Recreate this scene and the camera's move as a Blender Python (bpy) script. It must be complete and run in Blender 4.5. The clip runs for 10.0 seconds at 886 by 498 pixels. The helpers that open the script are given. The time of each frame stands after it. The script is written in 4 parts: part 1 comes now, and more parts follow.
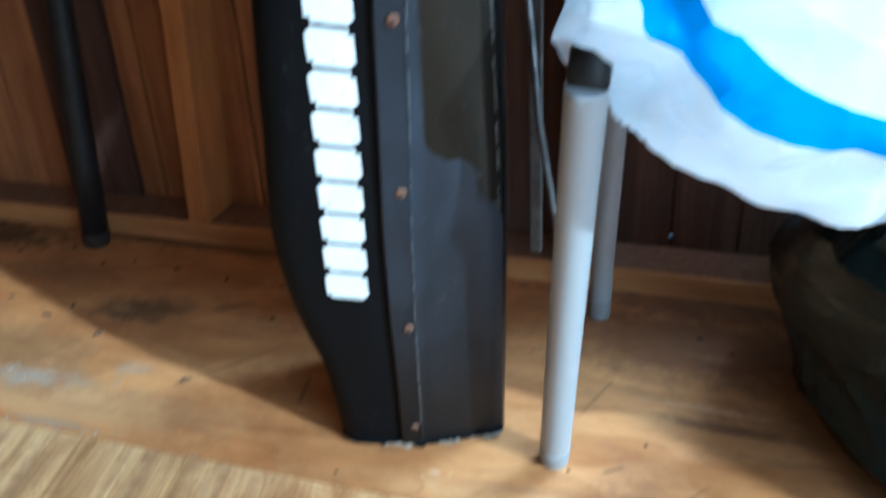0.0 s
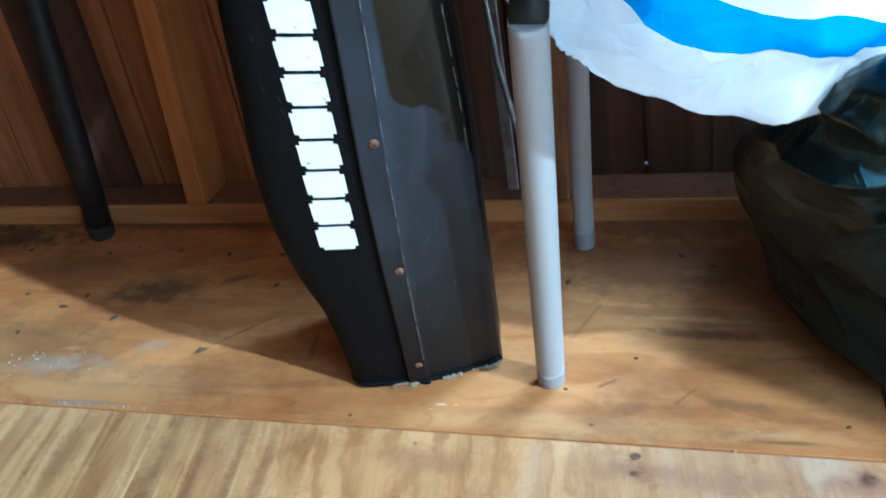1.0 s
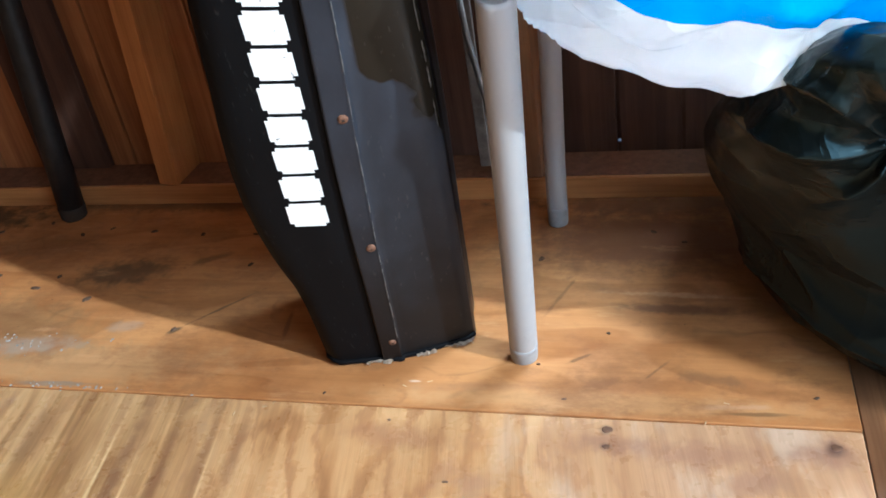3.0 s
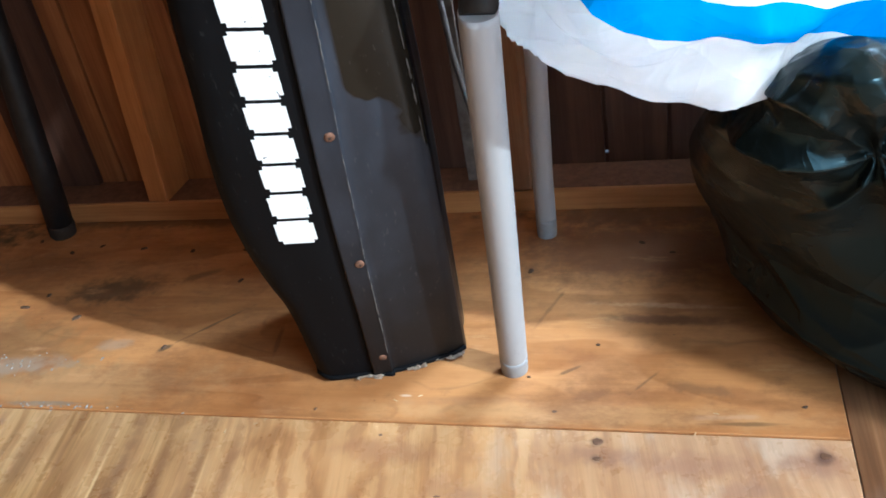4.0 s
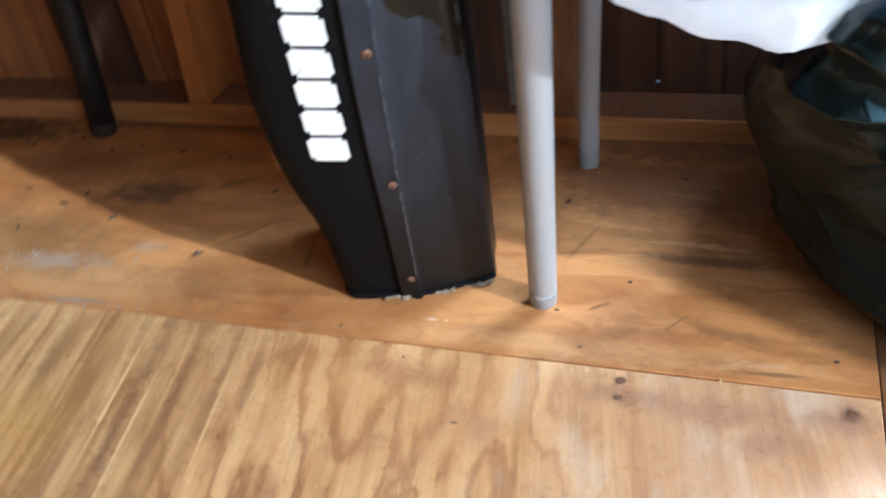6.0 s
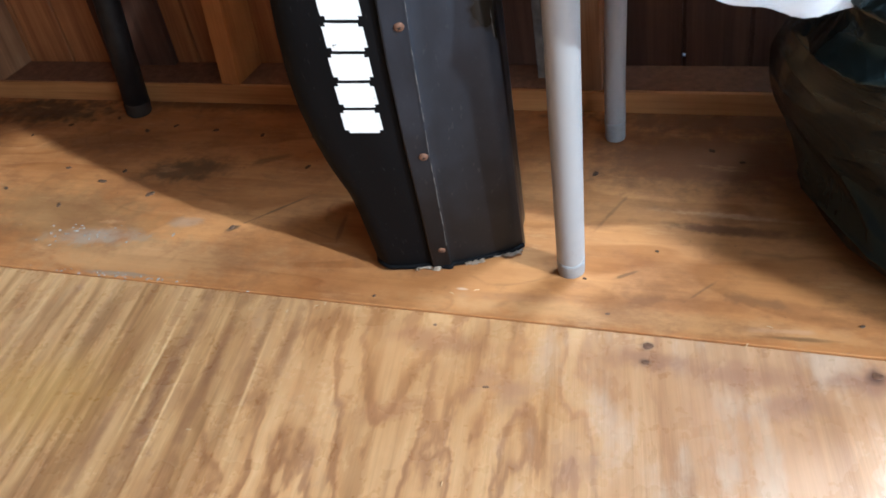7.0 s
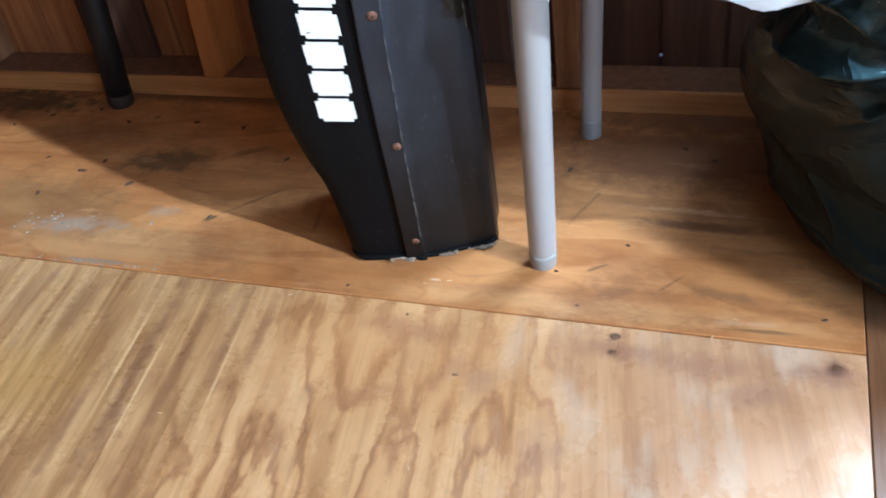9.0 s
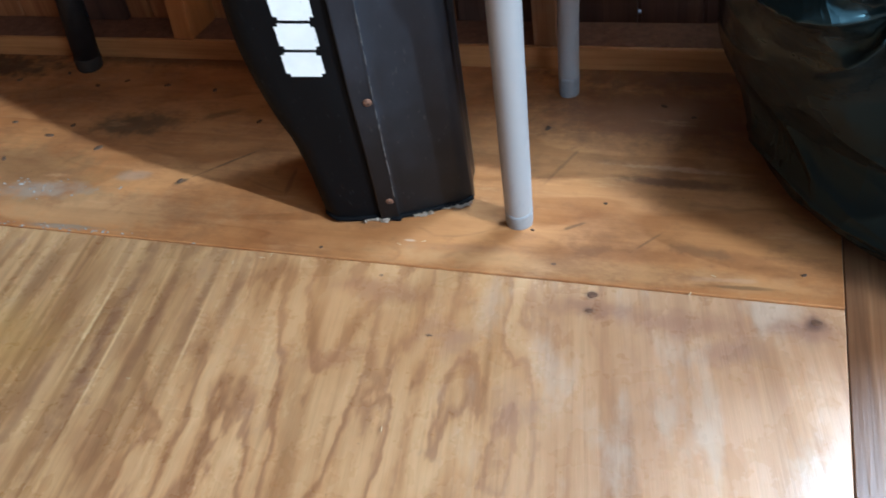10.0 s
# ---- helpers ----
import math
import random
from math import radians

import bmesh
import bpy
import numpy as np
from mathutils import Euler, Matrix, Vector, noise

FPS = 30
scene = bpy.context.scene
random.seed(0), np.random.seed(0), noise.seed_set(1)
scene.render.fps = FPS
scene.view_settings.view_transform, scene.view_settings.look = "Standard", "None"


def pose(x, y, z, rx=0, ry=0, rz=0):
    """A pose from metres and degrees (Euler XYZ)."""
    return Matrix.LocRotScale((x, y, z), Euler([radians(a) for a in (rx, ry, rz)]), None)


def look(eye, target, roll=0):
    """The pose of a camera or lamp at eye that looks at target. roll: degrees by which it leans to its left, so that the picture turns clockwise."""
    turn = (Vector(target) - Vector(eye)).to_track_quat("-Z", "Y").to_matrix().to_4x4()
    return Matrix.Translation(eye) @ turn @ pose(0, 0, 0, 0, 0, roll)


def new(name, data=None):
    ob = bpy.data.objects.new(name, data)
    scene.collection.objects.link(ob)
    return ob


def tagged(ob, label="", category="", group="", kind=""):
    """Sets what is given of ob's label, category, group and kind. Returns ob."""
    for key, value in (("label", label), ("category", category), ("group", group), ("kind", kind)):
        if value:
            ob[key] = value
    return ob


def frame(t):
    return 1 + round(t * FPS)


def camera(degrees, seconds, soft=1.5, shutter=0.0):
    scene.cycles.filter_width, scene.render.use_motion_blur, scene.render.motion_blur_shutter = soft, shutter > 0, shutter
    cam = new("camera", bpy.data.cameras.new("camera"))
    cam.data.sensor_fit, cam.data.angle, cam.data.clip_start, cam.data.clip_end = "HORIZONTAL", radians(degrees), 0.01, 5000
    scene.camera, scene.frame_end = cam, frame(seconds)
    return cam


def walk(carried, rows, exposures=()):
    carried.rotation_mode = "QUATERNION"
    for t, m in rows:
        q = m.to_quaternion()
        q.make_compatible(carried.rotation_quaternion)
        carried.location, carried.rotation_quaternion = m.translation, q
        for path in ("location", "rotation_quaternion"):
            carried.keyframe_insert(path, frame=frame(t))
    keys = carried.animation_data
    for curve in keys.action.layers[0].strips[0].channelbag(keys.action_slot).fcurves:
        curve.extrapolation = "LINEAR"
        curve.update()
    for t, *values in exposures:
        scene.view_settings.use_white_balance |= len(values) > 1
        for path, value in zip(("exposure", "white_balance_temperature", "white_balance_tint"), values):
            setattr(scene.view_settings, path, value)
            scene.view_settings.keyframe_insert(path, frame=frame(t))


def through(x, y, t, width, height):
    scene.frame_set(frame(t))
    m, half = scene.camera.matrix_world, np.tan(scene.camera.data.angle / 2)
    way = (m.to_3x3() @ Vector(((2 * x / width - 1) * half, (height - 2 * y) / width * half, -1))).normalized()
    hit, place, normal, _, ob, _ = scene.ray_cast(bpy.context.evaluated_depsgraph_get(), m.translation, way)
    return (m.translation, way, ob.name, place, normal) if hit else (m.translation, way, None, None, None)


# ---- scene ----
PATH = [
    (0, (0.155, -0.794, 0.717), (-0.426, 0.869, -0.229), -3.2),
    (0.2, (0.163, -0.785, 0.730), (-0.410, 0.910, -0.165), -4.3),
    (0.4, (0.172, -0.788, 0.74), (-0.436, 0.898, -0.147), -7.1),
    (0.5, (0.183, -0.822, 0.746), (-0.427, 0.848, -0.171), -8.8),
    (0.7, (0.189, -0.846, 0.729), (-0.404, 0.801, -0.238), -9.8),
    (1, (0.2, -0.853, 0.723), (-0.391, 0.77, -0.286), -10.2),
    (1.5, (0.207, -0.852, 0.717), (-0.368, 0.762, -0.314), -9.9),
    (2, (0.207, -0.852, 0.715), (-0.354, 0.759, -0.33), -10.1),
    (3.5, (0.212, -0.855, 0.717), (-0.332, 0.758, -0.331), -10.1),
    (4, (0.215, -0.853, 0.722), (-0.318, 0.774, -0.311), -10.5),
    (4.5, (0.221, -0.852, 0.721), (-0.305, 0.776, -0.316), -10.7),
    (5, (0.225, -0.851, 0.727), (-0.287, 0.789, -0.297), -10.8),
    (5.2, (0.223, -0.854, 0.728), (-0.280, 0.788, -0.298), -10.7),
    (5.3, (0.226, -0.855, 0.728), (-0.275, 0.788, -0.296), -10.7),
    (5.5, (0.236, -0.834, 0.737), (-0.328, 0.716, -0.395), -14.4),
    (5.7, (0.227, -0.825, 0.727), (-0.354, 0.703, -0.426), -14.9),
    (6, (0.221, -0.828, 0.722), (-0.398, 0.665, -0.456), -9.1),
    (6.2, (0.203, -0.825, 0.717), (-0.413, 0.637, -0.500), -8.2),
    (7.3, (0.232, -0.870, 0.727), (-0.452, 0.583, -0.466), -11.5),
    (7.5, (0.234, -0.872, 0.721), (-0.461, 0.574, -0.474), -11.2),
    (8, (0.228, -0.878, 0.721), (-0.475, 0.562, -0.475), -10.6),
    (8.5, (0.233, -0.876, 0.716), (-0.445, 0.568, -0.489), -9.8),
    (9, (0.248, -0.874, 0.715), (-0.398, 0.597, -0.477), -9.3),
    (9.5, (0.254, -0.866, 0.695), (-0.365, 0.56, -0.563), -9.8),
    (9.7, (0.254, -0.874, 0.694), (-0.371, 0.570, -0.540), -9.5),
    (10, (0.256, -0.863, 0.689), (-0.355, 0.578, -0.557), -9.5),
]
cam = camera(52.7, 10.0, 1.7, 0.7)
EXPOSURES = ((0, 0.20, 4250, -13), (1.0, 0.10, 4300, -13), (1.5, -0.15, 5200, -1), (2.0, 0.08, 5200, 1), (3.5, 0.14, 5150, 0), (4.5, 0.13, 5050, -1), (5.0, 0.20, 4950, -1), (6.0, 0.1, 5200, 2), (7.5, 0.0, 5200, 2), (8.5, 0.06, 5000, 1), (9.0, 0.06, 4900, 0), (9.5, -0.17, 4800, 0), (10, -0.25, 4800, -1))
walk(cam, [(t, look(eye, target, roll)) for t, eye, target, roll in PATH], EXPOSURES)

# ---- world, sun, large lights ----
SUN_TO = Vector((1.36, -0.702, 1.0)).normalized()  # from the place towards the sun
world = bpy.data.worlds.new("sky")
scene.world = world
world.use_nodes = True
wn = world.node_tree.nodes
sky = wn.new("ShaderNodeTexSky")
sky.sky_type = "NISHITA"
sky.sun_disc = False
sky.sun_elevation = math.asin(SUN_TO.z)
sky.sun_rotation = math.atan2(SUN_TO.x, SUN_TO.y)
world.node_tree.links.new(sky.outputs[0], wn["Background"].inputs[0])
wn["Background"].inputs[1].default_value = 0.14

sun_data = bpy.data.lights.new("sun", "SUN")
sun_data.energy, sun_data.angle, sun_data.color = 4.2, radians(1.2), (1.0, 0.97, 0.92)
sun = new("sun", sun_data)
sun.matrix_world = look(SUN_TO * 20, (0, 0, 0))

door_data = bpy.data.lights.new("doorway_daylight", "AREA")
door_data.shape, door_data.size, door_data.size_y = "RECTANGLE", 1.4, 1.8
door_data.energy, door_data.color = 34.0, (0.88, 0.94, 1.0)
door_light = new("doorway_daylight", door_data)
door_light.matrix_world = look((1.31, -1.30, 0.96), (0.0, -1.30, 0.90))

# lamp added in an unseen window, assumed from the glare on the floor
window_data = bpy.data.lights.new("window_daylight", "AREA")
window_data.shape, window_data.size, window_data.size_y = "RECTANGLE", 0.60, 0.60
window_data.energy, window_data.color = 150.0, (0.82, 0.91, 1.0)
window_light = new("window_daylight", window_data)
window_light.matrix_world = look((0.68, 0.475, 1.18), (0.68, -1.0, 1.07))


# ---- materials ----
class Nodes:
    """A principled material with short helpers for its nodes."""

    def __init__(self, name, rough=0.5, metal=0.0, spec=0.5):
        self.mat = bpy.data.materials.new(name)
        self.mat.use_nodes = True
        self.tree = self.mat.node_tree
        self.bsdf = self.tree.nodes["Principled BSDF"]
        self.bsdf.inputs["Roughness"].default_value = rough
        self.bsdf.inputs["Metallic"].default_value = metal
        self.bsdf.inputs["Specular IOR Level"].default_value = spec

    def link(self, a, b):
        self.tree.links.new(a, b)
        return self

    def put(self, value, socket):
        if isinstance(value, bpy.types.NodeSocket):
            self.tree.links.new(value, socket)
        else:
            socket.default_value = value

    def place(self):
        return self.tree.nodes.new("ShaderNodeNewGeometry").outputs["Position"]

    def local(self):
        return self.tree.nodes.new("ShaderNodeTexCoord").outputs["Object"]

    def chance(self):
        return self.tree.nodes.new("ShaderNodeObjectInfo").outputs["Random"]

    def mapped(self, vec, scale=(1, 1, 1), rot=(0, 0, 0), loc=(0, 0, 0)):
        n = self.tree.nodes.new("ShaderNodeMapping")
        self.link(vec, n.inputs["Vector"])
        n.inputs["Scale"].default_value, n.inputs["Rotation"].default_value = scale, rot
        self.put(loc, n.inputs["Location"])
        return n.outputs[0]

    def noise(self, vec, scale, detail=3.0, rough=0.55, distortion=0.0):
        n = self.tree.nodes.new("ShaderNodeTexNoise")
        self.link(vec, n.inputs["Vector"])
        n.inputs["Scale"].default_value, n.inputs["Detail"].default_value = scale, detail
        n.inputs["Roughness"].default_value, n.inputs["Distortion"].default_value = rough, distortion
        return n.outputs["Fac"]

    def math(self, op, a, b=0.0, c=0.0):
        n = self.tree.nodes.new("ShaderNodeMath")
        n.operation = op
        for v, s in zip((a, b, c), n.inputs):
            self.put(v, s)
        return n.outputs[0]

    def vmath(self, op, a, b):
        n = self.tree.nodes.new("ShaderNodeVectorMath")
        n.operation = op
        self.put(a, n.inputs[0]), self.put(b, n.inputs[1])
        return n.outputs["Value" if op == "LENGTH" else "Vector"]

    def span(self, v, a, b, lo=0.0, hi=1.0):
        n = self.tree.nodes.new("ShaderNodeMapRange")
        n.interpolation_type = "SMOOTHSTEP"
        for x, s in zip((v, a, b, lo, hi), n.inputs):
            self.put(x, s)
        return n.outputs[0]

    def ramp(self, v, stops):
        n = self.tree.nodes.new("ShaderNodeValToRGB")
        el = n.color_ramp.elements
        while len(el) < len(stops):
            el.new(0.5)
        for e, (p, c) in zip(el, stops):
            e.position, e.color = p, (*c, 1)
        self.link(v, n.inputs[0])
        return n.outputs[0]

    def mix(self, fac, a, b, mode="MIX"):
        n = self.tree.nodes.new("ShaderNodeMix")
        n.data_type, n.blend_type = "RGBA", mode
        self.put(fac, n.inputs[0])
        for v, s in ((a, n.inputs[6]), (b, n.inputs[7])):
            self.put((*v, 1) if isinstance(v, tuple) and len(v) == 3 else v, s)
        return n.outputs[2]

    def spot(self, vec, at, rx, ry, turn=0.0, ragged=0.5, size=20.0, soft=0.5):
        """1 inside an uneven ellipse on the floor, falling to 0 at its edge."""
        v = self.vmath("SUBTRACT", vec, (at[0], at[1], 0.0))
        v = self.mapped(v, rot=(0, 0, -radians(turn)))
        v = self.mapped(v, scale=(1 / rx, 1 / ry, 0))
        d = self.vmath("LENGTH", v, (0, 0, 0))
        d = self.math("ADD", d, self.math("MULTIPLY", self.math("SUBTRACT", self.noise(vec, size, 4.0, 0.65), 0.5), ragged * 2))
        return self.span(d, 1.0, 1.0 - soft)

    def bump(self, height, strength=0.3, distance=0.002):
        n = self.tree.nodes.new("ShaderNodeBump")
        n.inputs["Strength"].default_value, n.inputs["Distance"].default_value = strength, distance
        self.link(height, n.inputs["Height"])
        self.link(n.outputs[0], self.bsdf.inputs["Normal"])
        return self

    def colour(self, c):
        self.put((*c, 1) if isinstance(c, tuple) and len(c) == 3 else c, self.bsdf.inputs["Base Color"])
        return self

    def roughness(self, v):
        self.put(v, self.bsdf.inputs["Roughness"])
        return self


def plywood_front():
    m = Nodes("plywood_cathedral_grain", 0.42, spec=0.6)
    p = m.place()
    along = radians(-10.5)                                      # the grain runs a little across the sheet
    q = m.mapped(p, rot=(0, 0, along))
    xyz = m.tree.nodes.new("ShaderNodeSeparateXYZ")
    m.link(p, xyz.inputs[0])
    # growth rings cut at a flat angle: long pointed figures, close together at the sides
    tooth = m.noise(m.mapped(q, scale=(60, 16, 1)), 1.0, 3.0, 0.6)
    broad = m.noise(m.mapped(q, scale=(5.2, 1.15, 1), loc=(3.1, 0.7, 0)), 1.0, 2.0, 0.45, 0.35)
    ripple = m.noise(m.mapped(q, scale=(15, 7, 1), loc=(1.0, 2.0, 0)), 1.0, 3.0, 0.58, 0.4)
    field = m.math("ADD", m.math("MULTIPLY", broad, 13.0), m.math("ADD", m.math("MULTIPLY", tooth, 0.75), m.math("MULTIPLY", ripple, 1.7)))
    bands = m.math("FRACT", field)
    straight = m.noise(m.mapped(q, scale=(42, 0.9, 1), loc=(0.4, 0.2, 0)), 1.0, 3.0, 0.6, 0.25)
    fine = m.noise(m.mapped(q, scale=(120, 3.2, 1)), 1.0, 4.0, 0.65, 0.3)
    fibre = m.noise(m.mapped(q, scale=(420, 15, 1)), 1.0, 2.0, 0.5)
    streak = m.noise(m.mapped(q, scale=(19, 1.1, 1), loc=(2.7, 0, 0)), 1.0, 3.0, 0.6, 0.3)
    blotch = m.noise(p, 5.5, 5.0, 0.65)
    col = m.ramp(bands, [(0.0, (0.700, 0.425, 0.190)), (0.25, (0.760, 0.490, 0.235)), (0.60, (0.660, 0.385, 0.165)), (0.82, (0.345, 0.165, 0.068)), (0.90, (0.400, 0.200, 0.082)), (1.0, (0.700, 0.425, 0.190))])
    plain_side = m.span(xyz.outputs[0], -0.02, 0.20)
    plain_left = m.span(xyz.outputs[0], -0.25, -0.42)
    lined = m.ramp(straight, [(0.32, (0.420, 0.215, 0.100)), (0.47, (0.620, 0.360, 0.165)), (0.66, (0.760, 0.500, 0.265))])
    col = m.mix(m.math("MULTIPLY", plain_side, 0.75), col, lined)
    # narrow rings at the quarter-cut side, bending a little round the figure
    dense = m.math("ADD", m.math("MULTIPLY", m.noise(m.mapped(q, scale=(9, 1.5, 1), loc=(0.3, 5.1, 0)), 1.0, 2.0, 0.5, 0.3), 21.0), m.math("MULTIPLY", tooth, 1.2))
    narrow = m.ramp(m.math("PINGPONG", dense, 1.0), [(0.05, (0.700, 0.480, 0.215)), (0.45, (0.560, 0.355, 0.145)), (0.90, (0.310, 0.172, 0.068))])
    narrow = m.mix(0.35, narrow, lined)
    col = m.mix(m.math("MULTIPLY", plain_left, 0.80), col, narrow)
    col = m.mix(m.math("MULTIPLY", plain_side, 0.50), col, (0.575, 0.375, 0.250))
    col = m.mix(0.25, col, m.ramp(blotch, [(0.3, (0.480, 0.255, 0.120)), (0.7, (0.780, 0.515, 0.295))]))
    col = m.mix(0.75, col, m.ramp(streak, [(0.33, (0.52, 0.42, 0.34)), (0.46, (0.90, 0.85, 0.80)), (0.60, (1.0, 1.0, 1.0))]), "MULTIPLY")
    col = m.mix(0.38, col, m.ramp(fine, [(0.34, (0.66, 0.58, 0.50)), (0.52, (1.0, 1.0, 1.0))]), "MULTIPLY")
    col = m.mix(0.18, col, m.ramp(fibre, [(0.35, (0.80, 0.78, 0.76)), (0.6, (1.0, 1.0, 1.0))]), "MULTIPLY")
    orange = m.spot(p, (-0.12, -0.17), 0.36, 0.17, 0, 0.4, 6.0, 0.9)
    col = m.mix(m.math("MULTIPLY", orange, 0.42), col, (0.560, 0.270, 0.095))
    threads = m.noise(m.mapped(q, scale=(58, 1.6, 1), loc=(0.8, 0, 0)), 1.0, 4.0, 0.6, 0.5)
    col = m.mix(m.math("MULTIPLY", plain_left, 0.62), col, m.ramp(threads, [(0.38, (0.58, 0.50, 0.40)), (0.48, (0.95, 0.93, 0.90)), (0.60, (1.0, 1.0, 1.0))]), "MULTIPLY")
    worn = m.span(m.noise(m.mapped(q, scale=(16, 5, 1), loc=(4, 4, 0)), 1.0, 5.0, 0.65), 0.50, 0.68, 0.0, 0.55)
    col = m.mix(m.math("MULTIPLY", worn, m.span(xyz.outputs[0], -0.15, 0.15)), col, (0.700, 0.560, 0.420))
    ochre = m.spot(p, (-0.60, -0.32), 0.15, 0.12, 20, 0.6, 14.0, 0.9)
    col = m.mix(m.math("MULTIPLY", ochre, 0.35), col, (0.560, 0.330, 0.080))
    spots = (  # stains and grain streaks; place, half sizes, turn, colour, strength
        ((-0.440, -0.29), 0.016, 0.26, 10.5, (0.23, 0.112, 0.055), 0.85),
        ((-0.395, -0.24), 0.012, 0.19, 10.5, (0.25, 0.120, 0.058), 0.75),
        ((-0.352, -0.20), 0.010, 0.15, 10.5, (0.26, 0.125, 0.060), 0.70),
        ((-0.470, -0.40), 0.010, 0.17, 10.5, (0.26, 0.130, 0.062), 0.65),
        ((-0.315, -0.19), 0.012, 0.12, 10.5, (0.28, 0.135, 0.066), 0.60),
        ((-0.600, -0.20), 0.018, 0.10, 10.5, (0.30, 0.165, 0.075), 0.60),
        ((-0.690, -0.17), 0.020, 0.08, 10.5, (0.30, 0.170, 0.080), 0.55),
        ((-0.475, -0.24), 0.0035, 0.15, 10.5, (0.84, 0.60, 0.30), 0.80),
        ((-0.420, -0.31), 0.0030, 0.17, 10.5, (0.82, 0.57, 0.29), 0.70),
        ((-0.335, -0.25), 0.0030, 0.14, 10.5, (0.80, 0.55, 0.28), 0.60),
        ((-0.130, -0.150), 0.11, 0.030, -6, (0.36, 0.165, 0.078), 0.65),
        ((-0.150, -0.265), 0.07, 0.022, 25, (0.40, 0.195, 0.092), 0.60),
        ((-0.060, -0.205), 0.05, 0.020, 70, (0.40, 0.200, 0.105), 0.50),
        ((-0.020, -0.215), 0.035, 0.040, 0, (0.36, 0.190, 0.120), 0.55),
        ((0.110, -0.138), 0.055, 0.022, 0, (0.26, 0.122, 0.079), 0.55),
        ((0.335, -0.138), 0.045, 0.032, 0, (0.28, 0.142, 0.103), 0.60),
        ((0.210, -0.150), 0.12, 0.030, 0, (0.33, 0.170, 0.110), 0.55),
        ((0.265, -0.185), 0.05, 0.025, 20, (0.30, 0.165, 0.120), 0.50),
        ((0.060, -0.300), 0.03, 0.050, 10, (0.40, 0.235, 0.160), 0.45),
        ((0.112, -0.120), 0.013, 0.011, 0, (0.12, 0.065, 0.045), 0.85),
        ((0.113, -0.146), 0.009, 0.008, 0, (0.16, 0.085, 0.050), 0.75),
        ((0.345, -0.130), 0.014, 0.014, 0, (0.13, 0.070, 0.055), 0.85),
        ((0.395, -0.20), 0.014, 0.13, 0, (0.160, 0.094, 0.073), 0.7),
        ((0.425, -0.12), 0.010, 0.16, 6, (0.13, 0.08, 0.05), 0.6),
    )
    for at, rx, ry, turn, c, amount in spots:
        col = m.mix(m.math("MULTIPLY", m.spot(p, at, rx, ry, turn, 0.7, 30.0, 0.9), amount), col, c)
    dirt = m.span(m.noise(m.mapped(p, scale=(1.4, 1, 1)), 9.0, 6.0, 0.7), 0.57, 0.80, 0.0, 0.5)
    col = m.mix(dirt, col, (0.270, 0.178, 0.147))
    specks = m.span(m.noise(p, 110.0, 2.0, 0.5), 0.76, 0.82, 0.0, 0.6)
    col = m.mix(specks, col, (0.16, 0.09, 0.05))
    m.colour(col)
    m.roughness(m.span(m.noise(p, 14.0, 4.0, 0.65), 0.3, 0.75, 0.22, 0.42))
    m.bsdf.inputs["Coat Weight"].default_value = 0.8
    m.put(m.span(m.noise(m.mapped(q, scale=(1, 0.35, 1)), 22.0, 4.0, 0.65), 0.35, 0.7, 0.22, 0.46), m.bsdf.inputs["Coat Roughness"])
    m.bump(m.math("ADD", m.math("MULTIPLY", fine, 0.6), m.math("ADD", m.math("MULTIPLY", straight, 0.5), m.math("MULTIPLY", fibre, 0.5))), 0.30, 0.0012)
    return m.mat


